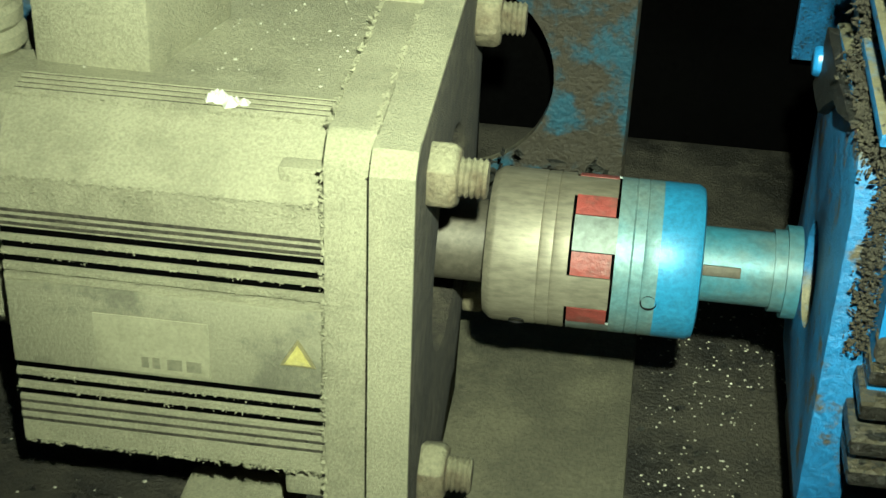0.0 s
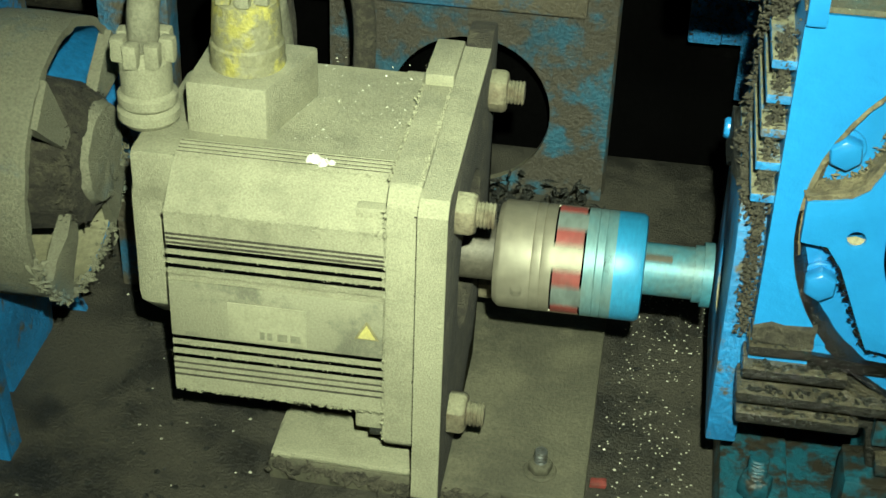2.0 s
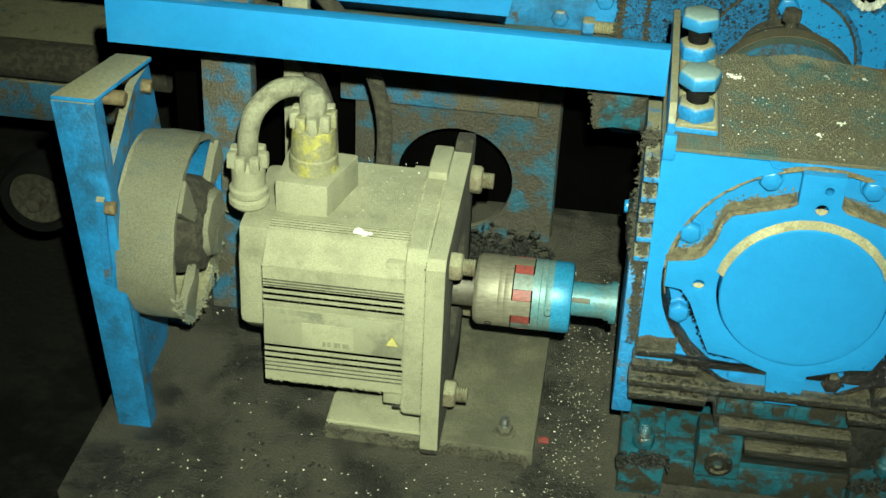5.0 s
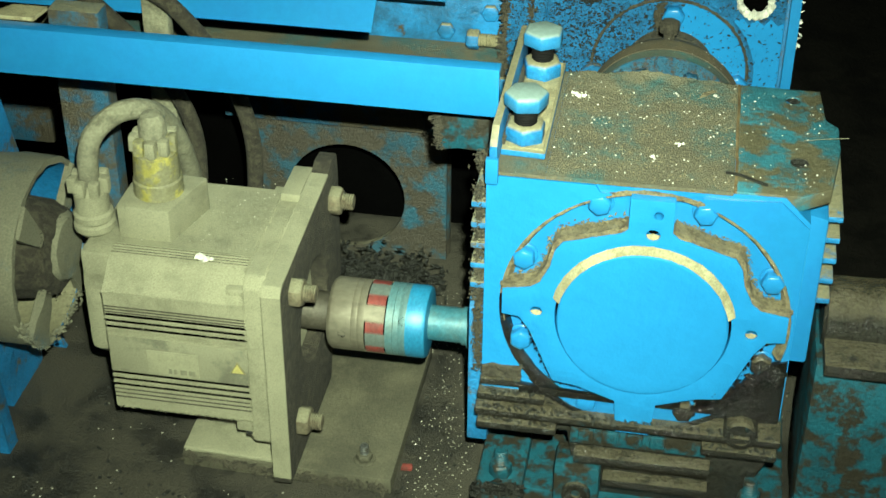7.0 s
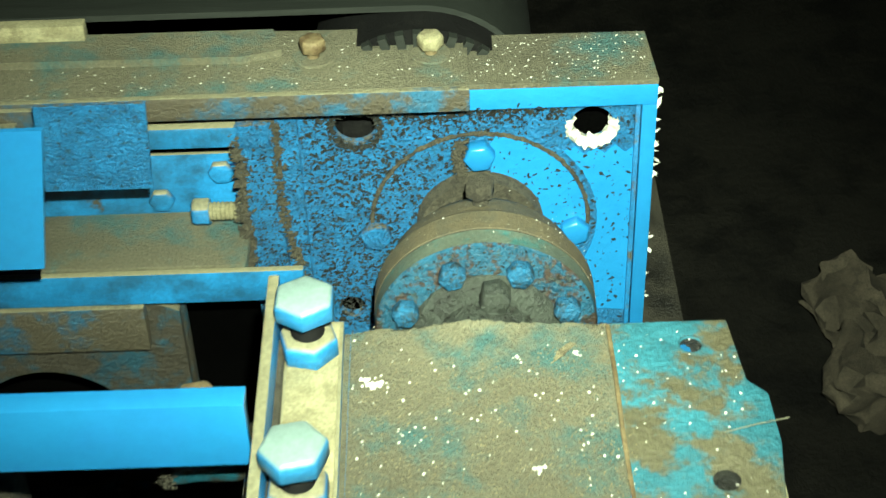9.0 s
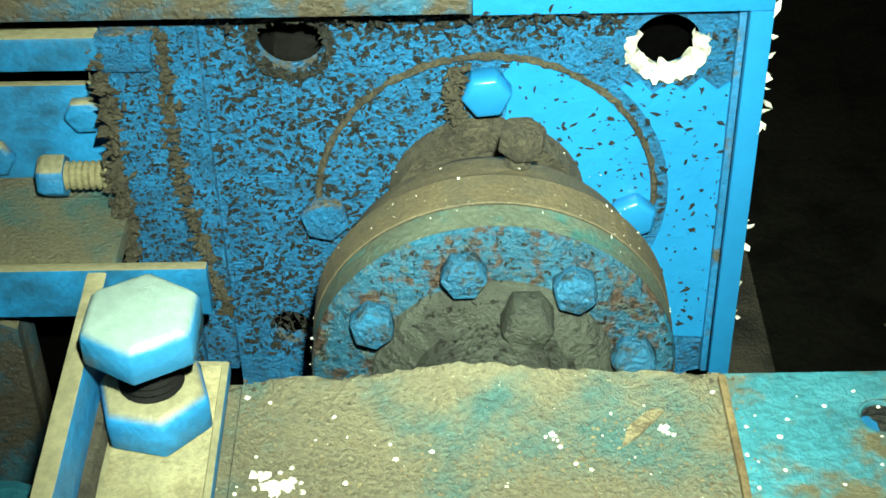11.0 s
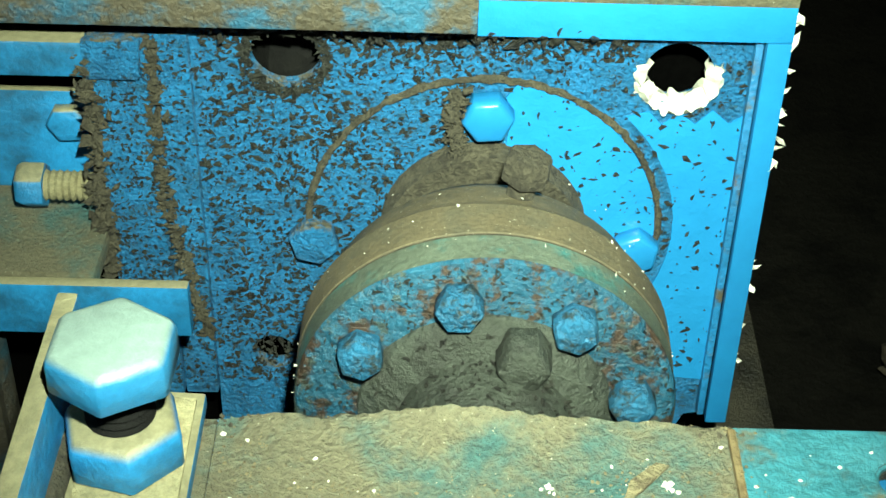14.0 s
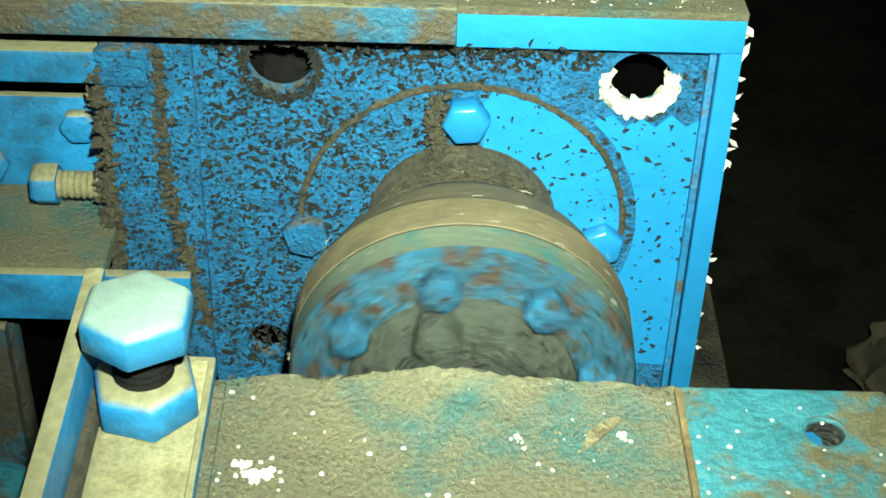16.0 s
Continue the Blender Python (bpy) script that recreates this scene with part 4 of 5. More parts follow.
            grid.append(heap.verts.new((x, y - (0.003 * abs(noise.noise(Vector((x * 120, 0, 9)))) if j == ny else 0), GZ + 0.0022 + rise * edge_in)))
    for i in range(nx):
        for j in range(ny):
            k = i * (ny + 1) + j
            heap.faces.new((grid[k], grid[k + ny + 1], grid[k + ny + 2], grid[k + 1]))
    foot = [heap.verts.new((grid[i * (ny + 1) + ny].co.x, grid[i * (ny + 1) + ny].co.y, GZ - 0.001)) for i in range(nx + 1)]
    for i in range(nx):
        heap.faces.new((grid[i * (ny + 1) + ny], grid[(i + 1) * (ny + 1) + ny], foot[i + 1], foot[i]))
    part("dirt_mound", heap, M_TOP, g, "dirt heaped along the back edge", 80)
    rim = [(RNG.uniform(-0.175, 0.085), GY - RNG.uniform(0, 0.006), GZ + 0.003) for _ in range(420)]
    crumbs("edge_grit", rim, M_GRIME_PALE, "grit along the back edge", 0.0009, RNG, g, 0.9)


def jack_bolt(x, y, z0, tall, turn):
    j = thing("jack_bolt", "blue hexagon jack bolt with a lock nut, dusty", "bolt", (x, y, z0), "jack bolts on the gearbox")
    n = part("lock_nut", hexhead("z", (x, y), z0, z0 + 0.019, 0.0225, turn + 0.3), M_BLUE_DUSTY, j, "dusty blue lock nut")
    part("stud", thread("z", (x, y), z0 + 0.015, z0 + tall - 0.010, 0.0125, 0.0032), M_BLACK, j, "dark threaded stud")
    part("head", hexhead("z", (x, y), z0 + tall - 0.013, z0 + tall + 0.004, 0.0238, turn), M_BOLT, j, "blue hexagon head dusted on top")
    return j


def build_jack_bracket():
    b = thing("angle_bracket", "dusty blue angle bracket on the gearbox top", "bracket", (-0.145, 0.12, GZ + 0.003))
    z = GZ + 0.0030
    part("flat_leg", plate("z", [(-0.163, 0.036), (-0.116, 0.034), (-0.117, GY + 0.004), (-0.163, GY + 0.006)], z, z + 0.007, bev=0.0015), M_BLUE_DUSTY, b)
    part("dust_layer", rumple(plate("z", [(-0.157, 0.041), (-0.119, 0.040), (-0.120, GY - 0.001), (-0.157, GY + 0.001)], z + 0.006, z + 0.0088), 0.0006, 90), M_DUST_PALE, b, "pale dust on the bracket")
    part("upright_leg", plate("x", [(0.010, z), (0.010, z + 0.024), (0.028, z + 0.040), (0.255, z + 0.043), (0.257, z + 0.002), (0.22, z)], -0.1715, -0.1632, bev=0.0015), M_BLUE_DUSTY, b)
    part("inner_dust", rumple(box(-0.1635, -0.159, 0.045, 0.225, z + 0.006, z + 0.016, 0.002), 0.002, 80, 3), M_GRIME_PALE, b, "dirt in the corner")
    jack_bolt(-0.141, 0.062, z + 0.0088, 0.052, 0.2)
    jack_bolt(-0.141, 0.207, z + 0.0088, 0.052, 0.5)
    part("drop_plate", box(-0.1735, -0.160, -0.004, 0.003, GZ - 0.010, GZ + 0.02, 0.002), M_BLUE, b)


def build_frame():
    f = thing("motor_guard", "blue steel guard frame of flat bars above the motor", "frame", (-0.8, -0.03, DECK))
    y = 0.095
    part("beam", plate("x", [(y, 0.1740), (y, 0.231), (y + 0.018, 0.231), (y + 0.018, 0.2255), (y + 0.006, 0.2245), (y + 0.006, 0.1740)], -0.812, -0.1745, bev=0.0012), M_BLUE, f, "long blue angle beam")
    post = [(-0.850, 0.1440), (-0.800, 0.1440), (-0.765, DECK + 0.0005), (-0.807, DECK + 0.0005)]
    part("post", plate("y", post, 0.001, 0.007, bev=0.001), M_BLUE_GRIMY, f, "grimy blue flat bar post")
    side = [(-0.806, 0.1440), (-0.800, 0.1440), (-0.765, DECK + 0.0005), (-0.771, DECK + 0.0005)]
    part("post_flange", plate("y", side, 0.007, 0.027, bev=0.001), M_BLUE_WORN, f)
    part("side_bar", plate("z", [(-0.850, 0.002), (-0.800, 0.002), (-0.768, y + 0.02), (-0.81, y + 0.02)], 0.1445, 0.1500, bev=0.001), M_BLUE_DUSTY, f, "dusty flat side bar")
    part("side_bar_flange", plate("y", [(-0.818, 0.120), (-0.8135, 0.120), (-0.8135, 0.1450), (-0.818, 0.1450)], 0.008, y + 0.02), M_BLUE_WORN, f)
    part("joint_bolt", rod("x", (0.05, 0.128), -0.815, -0.780, 0.009, 14, 0.002), M_RUST, f)
    part("scrap_tab", plate("z", [(-0.755, y + 0.02), (-0.70, y + 0.02), (-0.695, y + 0.05), (-0.735, y + 0.05)], 0.231, 0.2355), M_DUST_PALE, f)
    # pillow block under the beam's end
    k = thing("clamp_block", "grimy steel clamp block between beam and gearbox", "clamp", (-0.2, 0.17, 0.12))
    part("block", rumple(box(-0.250, -0.190, 0.150, 0.200, 0.095, 0.150, 0.008), 0.003, 60, 2), M_TEAL, k)
    part("bolt", hexhead("z", (-0.222, 0.172), 0.149, 0.166, 0.019), M_RUST, k)
    lumps("caked_dirt", [(-0.252, 0.15, 0.15), (-0.248, 0.15, 0.10)], 0.0017, M_GRIME_PALE, "caked dirt", RNG, k, 260, 0.0026)


def build_blower():
    b = thing("cooling_blower", "dust-choked blower ring on a blue gusset plate", "blower", (-0.75, 0.055, DECK + 0.1))
    cy, cz, r = 0.112, -0.078, 0.114
    x0, x1 = -0.795, -0.722
    part("shroud", rumple(lathe("x", (cy, cz), [(x1, r - 0.004), (x0, r - 0.004), (x0, r), (x1, r)] + [(x1, r - 0.004)], 56), 0.0008, 60), M_BLUE_DUSTY, b, "blue shroud under a coat of dust")
    part("shroud_crust", rumple(lathe("x", (cy, cz), [(x0 + 0.004, r + 0.0005), (x0 + 0.03, r + 0.003), (x1 + 0.001, r + 0.002), (x1 + 0.001, r - 0.006)], 64, start=20, sweep=235), 0.002, 70), M_DUST_GREY_SHADED, b, "dust crust")
    part("back_plate", lathe("x", (cy, cz), [(x0 + 0.004, r - 0.004), (x0 + 0.004, 0.0001)], 40), M_GRIME, b)
    part("hub", rumple(lathe("x", (cy + 0.008, cz - 0.002), [(x0 + 0.01, 0.066), (x1 - 0.006, 0.060), (x1 + 0.010, 0.052), (x1 + 0.014, 0.040), (x1 + 0.014, 0.0001)], 40), 0.005, 55), M_DUST_DARK, b, "clogged hub under caked dust")
    part("hub_cap", rumple(lathe("x", (cy + 0.012, cz), [(x1 + 0.008, 0.046), (x1 + 0.020, 0.040), (x1 + 0.021, 0.0001)], 32), 0.003, 70), M_DUST_GREY_SHADED, b)
    for a, w in ((300, 26), (20, 22), (120, 20), (215, 24)):
        t0, t1 = radians(a), radians(a + w)
        pts = [(cy + 0.045 * math.cos(t0), cz + 0.045 * math.sin(t0)), (cy + r * math.cos(t0), cz + r * math.sin(t0)), (cy + r * math.cos(t1), cz + r * math.sin(t1)), (cy + 0.045 * math.cos(t1), cz + 0.045 * math.sin(t1))]
        part("spoke", rumple(plate("x", pts, x1 - 0.004, x1 + 0.006), 0.003, 60, 2), M_DUST_GREY_SHADED, b, "spoke caked with dust")
    lumps("caked_dust", [(x1 + 0.004, cy + 0.05 * math.cos(t), cz + 0.05 * math.sin(t)) for t in [0.35 * i for i in range(19)]], 0.0016, M_DUST_DARK, "hanging caked dust", RNG, b, 420, 0.004)
    lumps("caked_dust", [(x1, cy + r * math.cos(t), cz + r * math.sin(t)) for t in [3.4 + 0.2 * i for i in range(14)]], 0.0030, M_DUST_GREY_SHADED, "dust crust on the rim", RNG, b, 320, 0.003)
    part("gusset", plate("x", [(0.09, DECK + 0.0005), (0.04, -0.15), (0.0, -0.10), (-0.005, 0.02), (0.13, 0.10), (0.19, 0.10), (0.23, -0.04), (0.19, DECK + 0.0005)], x0 - 0.012, x0 - 0.002), M_BLUE_WORN, b, "blue gusset plate")
    part("gusset_edge", plate("y", [(x0 - 0.014, DECK + 0.0005), (x0 + 0.02, DECK + 0.0005), (x0 + 0.008, DECK + 0.03), (x0 - 0.014, DECK + 0.05)], 0.22, 0.226), M_BLUE_WORN, b)
    for y, z in ((0.0, 0.01), (0.16, 0.085)):
        part("gusset_bolt", hexhead("x", (y, z), x0 - 0.002, x0 + 0.010, 0.009), M_RUST, b)


CX = -0.006  # the output shaft's axis
BY = 0.572  # front of the bearing panel


def build_machine():
    m = thing("conveyor", "blue welded conveyor frame crusted with dirt", "conveyor", (-0.2, BY, DECK))
    panel_out = [(-0.174, -0.205), (0.110, -0.205), (0.132, -0.152), (0.150, -0.148), (0.150, 0.150), (-0.174, 0.150)]
    holes = [ring(-0.121, 0.116, 0.0205, 24), ring(0.100, 0.111, 0.0200, 24), ring(-0.137, -0.106, 0.014, 16)]
    p = part("bearing_panel", plate("y", panel_out, BY, BY + 0.012, holes), M_BLUE_CRUST, m, "blue bearing panel crusted with dirt")
    part("clean_field", plate("y", [(0.000, 0.02)] + [(CX + 0.1030 * math.cos(radians(t)), 0.1030 * math.sin(radians(t))) for t in range(-24, 80, 4)] + [(0.010, 0.102), (0.004, 0.093), (0.008, 0.084)], BY - 0.0015, BY + 0.002), M_BLUE_CLEAN, p, "cleaner blue paint")
    part("clean_margin", plate("y", [(CX + 0.114 * math.cos(radians(t)), 0.114 * math.sin(radians(t))) for t in range(46, -80, -8)] + [(0.142, -0.120), (0.142, 0.086), (0.132, 0.079), (0.122, 0.088), (0.113, 0.078), (0.103, 0.086), (0.094, 0.077), (0.086, 0.086)], BY - 0.0012, BY + 0.002), M_BLUE_CLEAN, p, "cleaner blue paint")
    part("housing_ring", rumple(lathe("y", (CX, 0), [(BY - 0.001, 0.1030), (BY - 0.0032, 0.1042), (BY - 0.0030, 0.1058), (BY - 0.0005, 0.1072)], 150, start=-5, sweep=190), 0.0015, 210), M_GRIME_PALE, p, "thin dirt ridge round the bearing seat")
    part("housing_bolt", hexhead("y", (-0.006, 0.083), BY, BY - 0.014, 0.0155, 0.1), M_BLUE, p, "blue hexagon bolt")
    part("housing_bolt", hexhead("y", (0.086, -0.012), BY, BY - 0.012, 0.0155, 0.4), M_BLUE, p, "blue hexagon bolt")
    part("housing_bolt", hexhead("y", (-0.108, -0.010), BY, BY - 0.012, 0.0155, 0.8), M_BLUE_CRUST, p, "blue hexagon bolt")
    part("hole_plaster", rumple(lathe("y", (0.100, 0.111), [(BY - 0.001, 0.0255), (BY - 0.005, 0.0230), (BY + 0.002, 0.0160), (BY + 0.010, 0.0185)], 70, start=165, sweep=215), 0.0042, 230), M_WHITE, p, "white plaster round the hole")
    lumps("hole_dirt", [(-0.121 + 0.0230 * math.cos(t), BY, 0.116 + 0.0230 * math.sin(t)) for t in [0.3 * i for i in range(22)]], 0.0030, M_GRIME, "dirt round the hole", RNG, p, 200, 0.0013)
    lumps("bolt_dirt", [(-0.023, BY - 0.006, 0.100), (-0.026, BY - 0.006, 0.080), (-0.022, BY - 0.006, 0.050)], 0.0032, M_GRIME_PALE, "dirt run beside the bolt", RNG, p, 110, 0.0026)
    part("bearing_bore", lathe("y", (CX, 0), [(BY - 0.0005, 0.062), (BY - 0.014, 0.058), (BY - 0.014, 0.0001)], 40), M_GRIME_PALE, m, "grimy bearing bore")
    # clods all over the left and upper panel
    clods = []
    while len(clods) < 5200:
        x, z = RNG.uniform(-0.172, 0.14), RNG.uniform(-0.13, 0.148)
        thick = min(1.0, (0.045 - x) / 0.15 + max(0, (z - 0.100) / 0.05)) * (0.35 + 0.9 * abs(noise.noise(Vector((x * 45, z * 45, 1)))) * 2)
        if RNG.random() < max(0.09, thick) and math.hypot(x + 0.121, z - 0.116) > 0.022 and math.hypot(x - 0.100, z - 0.111) > 0.027:
            clods.append((x, BY - 0.0016 if x > 0.02 else BY - 0.0003, z))
    bm = bmesh.new()
    for c in clods:
        shard(bm, Vector(c), RNG.choice((0.0006, 0.0008, 0.0010, 0.0012, 0.0017, 0.0023)), RNG)
    for _ in range(420):
        x, z = RNG.uniform(-0.168, 0.075), 0.140 - abs(RNG.gauss(0, 0.013))
        if math.hypot(x + 0.121, z - 0.116) > 0.0225:
            shard(bm, Vector((x, BY - 0.0006, z)), RNG.uniform(0.0010, 0.0026), RNG)
    for _ in range(160):
        shard(bm, Vector((0.143 + RNG.gauss(0, 0.0015), BY - 0.0006, RNG.uniform(0.02, 0.135))), RNG.uniform(0.0007, 0.0016), RNG)
    for _ in range(1500):
        x, z = RNG.uniform(-0.229, -0.175), RNG.uniform(-0.13, 0.128)
        y = BY - 0.0082 if x < -0.196 else BY - 0.0042
        shard(bm, Vector((x, y, z)), RNG.choice((0.0005, 0.0008, 0.0011, 0.0016)), RNG)
    cl = part("panel_dirt", bm, M_GRIME, p, "dry dirt clods stuck to the panel")
    cl["kind"] = "stuff"
    # Added sheet: paints the unlit inside black behind holes and slide gaps.
    part("shade_sheet", box(-0.9, 0.145, BY + 0.050, BY + 0.056, DECK + 0.0005, 0.158), M_GAP_SHADE, m, "added black sheet painting the dark behind the panel")
    # rim round the panel
    part("rim_right", plate("z", [(0.1445, BY - 0.012), (0.158, BY - 0.012), (0.158, BY + 0.066), (0.1515, BY + 0.066), (0.1515, BY - 0.003), (0.1445, BY - 0.003)], -0.148, 0.1385, bev=0.0008), M_BLUE, m, "blue frame edge")
    part("rim_inner", box(0.1395, 0.1440, BY - 0.006, BY + 0.004, -0.147, 0.1385, 0.001), M_BLUE_WORN, m)
    part("rim_top", box(-0.014, 0.158, BY - 0.012, BY - 0.004, 0.139, 0.1615, 0.001), M_BLUE_CLEAN, m)
    part("channel_top", rumple(plate("z", [(-0.014, BY - 0.012), (0.158, BY - 0.012), (0.154, BY + 0.070), (-0.014, BY + 0.072)], 0.1617, 0.167), 0.0005, 60), M_TOP, m, "dusty channel top")
    part("channel_back", box(-0.231, 0.150, BY - 0.004, BY + 0.006, 0.140, 0.161, 0.001), M_BLUE_CRUST, m)
    part("top_rail", rumple(plate("z", [(-0.9, BY - 0.026), (-0.0145, BY - 0.026), (-0.0145, BY + 0.074), (-0.9, BY + 0.090)], 0.1685, 0.176, bev=0.001), 0.0009, 45), M_TOP, m, "dusty top rail")
    part("rail_lip", rumple(box(-0.9, -0.0145, BY - 0.033, BY - 0.026, 0.152, 0.176, 0.0015), 0.0009, 50, 2), M_RUSTY_BLUE, m, "worn blue rail lip")
    part("joint_strap", box(-0.47, -0.330, BY - 0.039, BY - 0.032, 0.148, 0.172, 0.002), M_RUSTY_BLUE, m, "blue joint strap")
    for x in (-0.455, -0.352):
        part("strap_bolt", rod("y", (x, 0.160), BY - 0.039, BY - 0.042, 0.006, 12), M_GRIME, m)
    for x in (-0.156, -0.048):
        h = part("rail_bolt", hexhead("z", (x, BY + 0.027), 0.186, 0.198, 0.0125, x), M_DUST_PALE if x > -0.1 else M_RUST, m, "rusty hexagon bolt")
        part("bolt_shank", rod("z", (x, BY + 0.027), 0.175, 0.188, 0.0058, 12), M_RUST, h)
        part("bolt_washer", rod("z", (x, BY + 0.027), 0.1755, 0.1785, 0.0185, 20, 0.0008), M_TOP, h)
    lumps("hanging_dirt", [(-0.170, BY - 0.004, 0.140), (0.07, BY - 0.004, 0.139)], 0.0036, M_GRIME, "dirt hanging along the top edge", RNG, m, 260, 0.0035)
    lumps("edge_plaster", [(0.159, BY - 0.006, 0.15), (0.159, BY - 0.006, -0.10)], 0.0030, M_WHITE, "white plaster crumbs on the frame edge", RNG, m, 15, 0.0018)
    flecks = [(RNG.uniform(-0.01, 0.152), BY + RNG.uniform(-0.008, 0.065), 0.1674) for _ in range(170)]
    flecks += [(RNG.uniform(-0.85, -0.02), BY + RNG.uniform(-0.022, 0.070), 0.1764) for _ in range(260)]
    crumbs("white_crumb", flecks, M_WHITE, "white crumbs on the rails", 0.0008, RNG, m, 0.6)
    # column beside the panel
    part("column", box(-0.230, -0.196, BY - 0.008, BY + 0.03, -0.14, 0.131, 0.003), M_BLUE_CRUST, m, "crusted blue column")
    part("column_strip", box(-0.1955, -0.1745, BY - 0.004, BY + 0.02, -0.14, 0.131, 0.0015), M_BLUE_CRUST, m)
    part("column_lug", rumple(box(-0.232, -0.200, BY - 0.014, BY - 0.006, 0.106, 0.132, 0.003), 0.002, 70, 2), M_BLUE_CRUST, m)
    lumps("column_dirt", [(-0.195, BY - 0.008, 0.13), (-0.196, BY - 0.008, 0.02), (-0.176, BY - 0.005, -0.09)], 0.0030, M_GRIME_PALE, "dirt in the seam", RNG, m, 240, 0.002)
    lumps("column_dirt", [(-0.231, BY - 0.010, 0.12), (-0.231, BY - 0.010, -0.04)], 0.0036, M_GRIME_PALE, "dirt on the column edge", RNG, m, 160, 0.003)
    # slide rails, screw and cross pieces
    part("slide_bar", rumple(box(-0.9, -0.2305, BY - 0.012, BY + 0.02, 0.106, 0.129, 0.002), 0.0009, 50, 2), M_BLUE_GRIMY, m, "worn slide bar")
    part("slide_plate", box(-0.9, -0.2305, BY + 0.030, BY + 0.036, -0.02, 0.070, 0.001), M_BLUE_GRIMY, m, "scraped blue plate behind the slide")
    for x, z in ((-0.318, 0.018), (-0.256, 0.050)):
        part("plate_bolt", hexhead("y", (x, z), BY + 0.030, BY + 0.022, 0.013, z), M_BLUE_GRIMY, m, "scraped blue bolt")
    t = part("adjusting_screw", thread("x", (BY + 0.004, 0.020), -0.274, -0.229, 0.0095, 0.004), M_DUST_PALE, m, "dusty adjusting screw")
    part("screw_head", hexhead("x", (BY + 0.004, 0.020), -0.268, -0.285, 0.0145, 0.3), M_BLUE_WORN, t)
    part("lower_bar", rumple(box(-0.9, -0.2305, BY - 0.054, BY + 0.036, -0.014, 0.000, 0.003), 0.001, 50, 2), M_TOP, m, "dusty lower bar")
    part("lower_lip", box(-0.9, -0.176, BY - 0.062, BY - 0.054, -0.040, -0.003, 0.002), M_BLUE_GRIMY, m, "blue lower lip")
    part("side_plate", plate("y", [(-0.60, DECK + 0.0005), (-0.303, DECK + 0.0005), (-0.303, -0.060), (-0.335, -0.045), (-0.60, -0.045)], BY - 0.050, BY - 0.041, [ring(-0.450, -0.222, 0.086, 44)]), M_RUSTY_DARK, m, "rusting blue side plate with a round opening")
    part("side_shelf", rumple(box(-0.9, -0.338, BY - 0.040, BY + 0.03, -0.050, -0.042, 0.001), 0.001, 60, 2), M_RUSTY_DARK, m, "dusty shelf")
    part("side_band", rumple(box(-0.62, -0.334, BY - 0.064, BY - 0.051, -0.098, -0.043, 0.002), 0.0008, 60, 2), M_RUSTY_BLUE, m, "flaking blue band")
    part("side_edge", lathe("z", (-0.318, BY - 0.028), [(DECK + 0.0005, 0.018), (-0.05, 0.018)], 20, start=-100, sweep=190), M_RUSTY_DARK, m)
    lumps("rubble", [(-0.46, BY - 0.13, DECK + 0.01), (-0.31, BY - 0.14, DECK + 0.01)], 0.0055, M_GRIME, "heaped dirt on the deck", RNG, m, 700, 0.018)
    # guard sheets bolted to the rails
    a = thing("guard_sheet", "plain blue sheet metal guard", "guard", (-0.62, BY - 0.21, 0.14), "blue guard sheets")
    part("sheet", plate("y", [(-0.98, 0.118), (-0.376, 0.118), (-0.352, 0.258), (-0.98, 0.258)], BY - 0.194, BY - 0.189), M_BLUE, a)
    part("sheet_stay", box(-0.96, -0.42, BY - 0.189, BY - 0.0395, 0.155, 0.161, 0.001), M_RUSTY_BLUE, a, "rusty flat stay behind the sheet")
    b = thing("guard_sheet", "small dirty blue sheet metal guard", "guard", (-0.34, BY - 0.08, 0.19), "blue guard sheets")
    part("sheet", plate("y", [(-0.396, 0.113), (-0.300, 0.113), (-0.294, 0.204), (-0.391, 0.204)], BY - 0.080, BY - 0.0755), M_BLUE_CRUST, b)
    w = thing("cable_duct", "dusty flat cable duct in front of the guard", "duct", (-0.65, 0.4, DECK))
    part("duct", box(-0.668, -0.634, BY - 0.216, BY - 0.197, DECK + 0.001, 0.29, 0.003), M_HOSE, w)


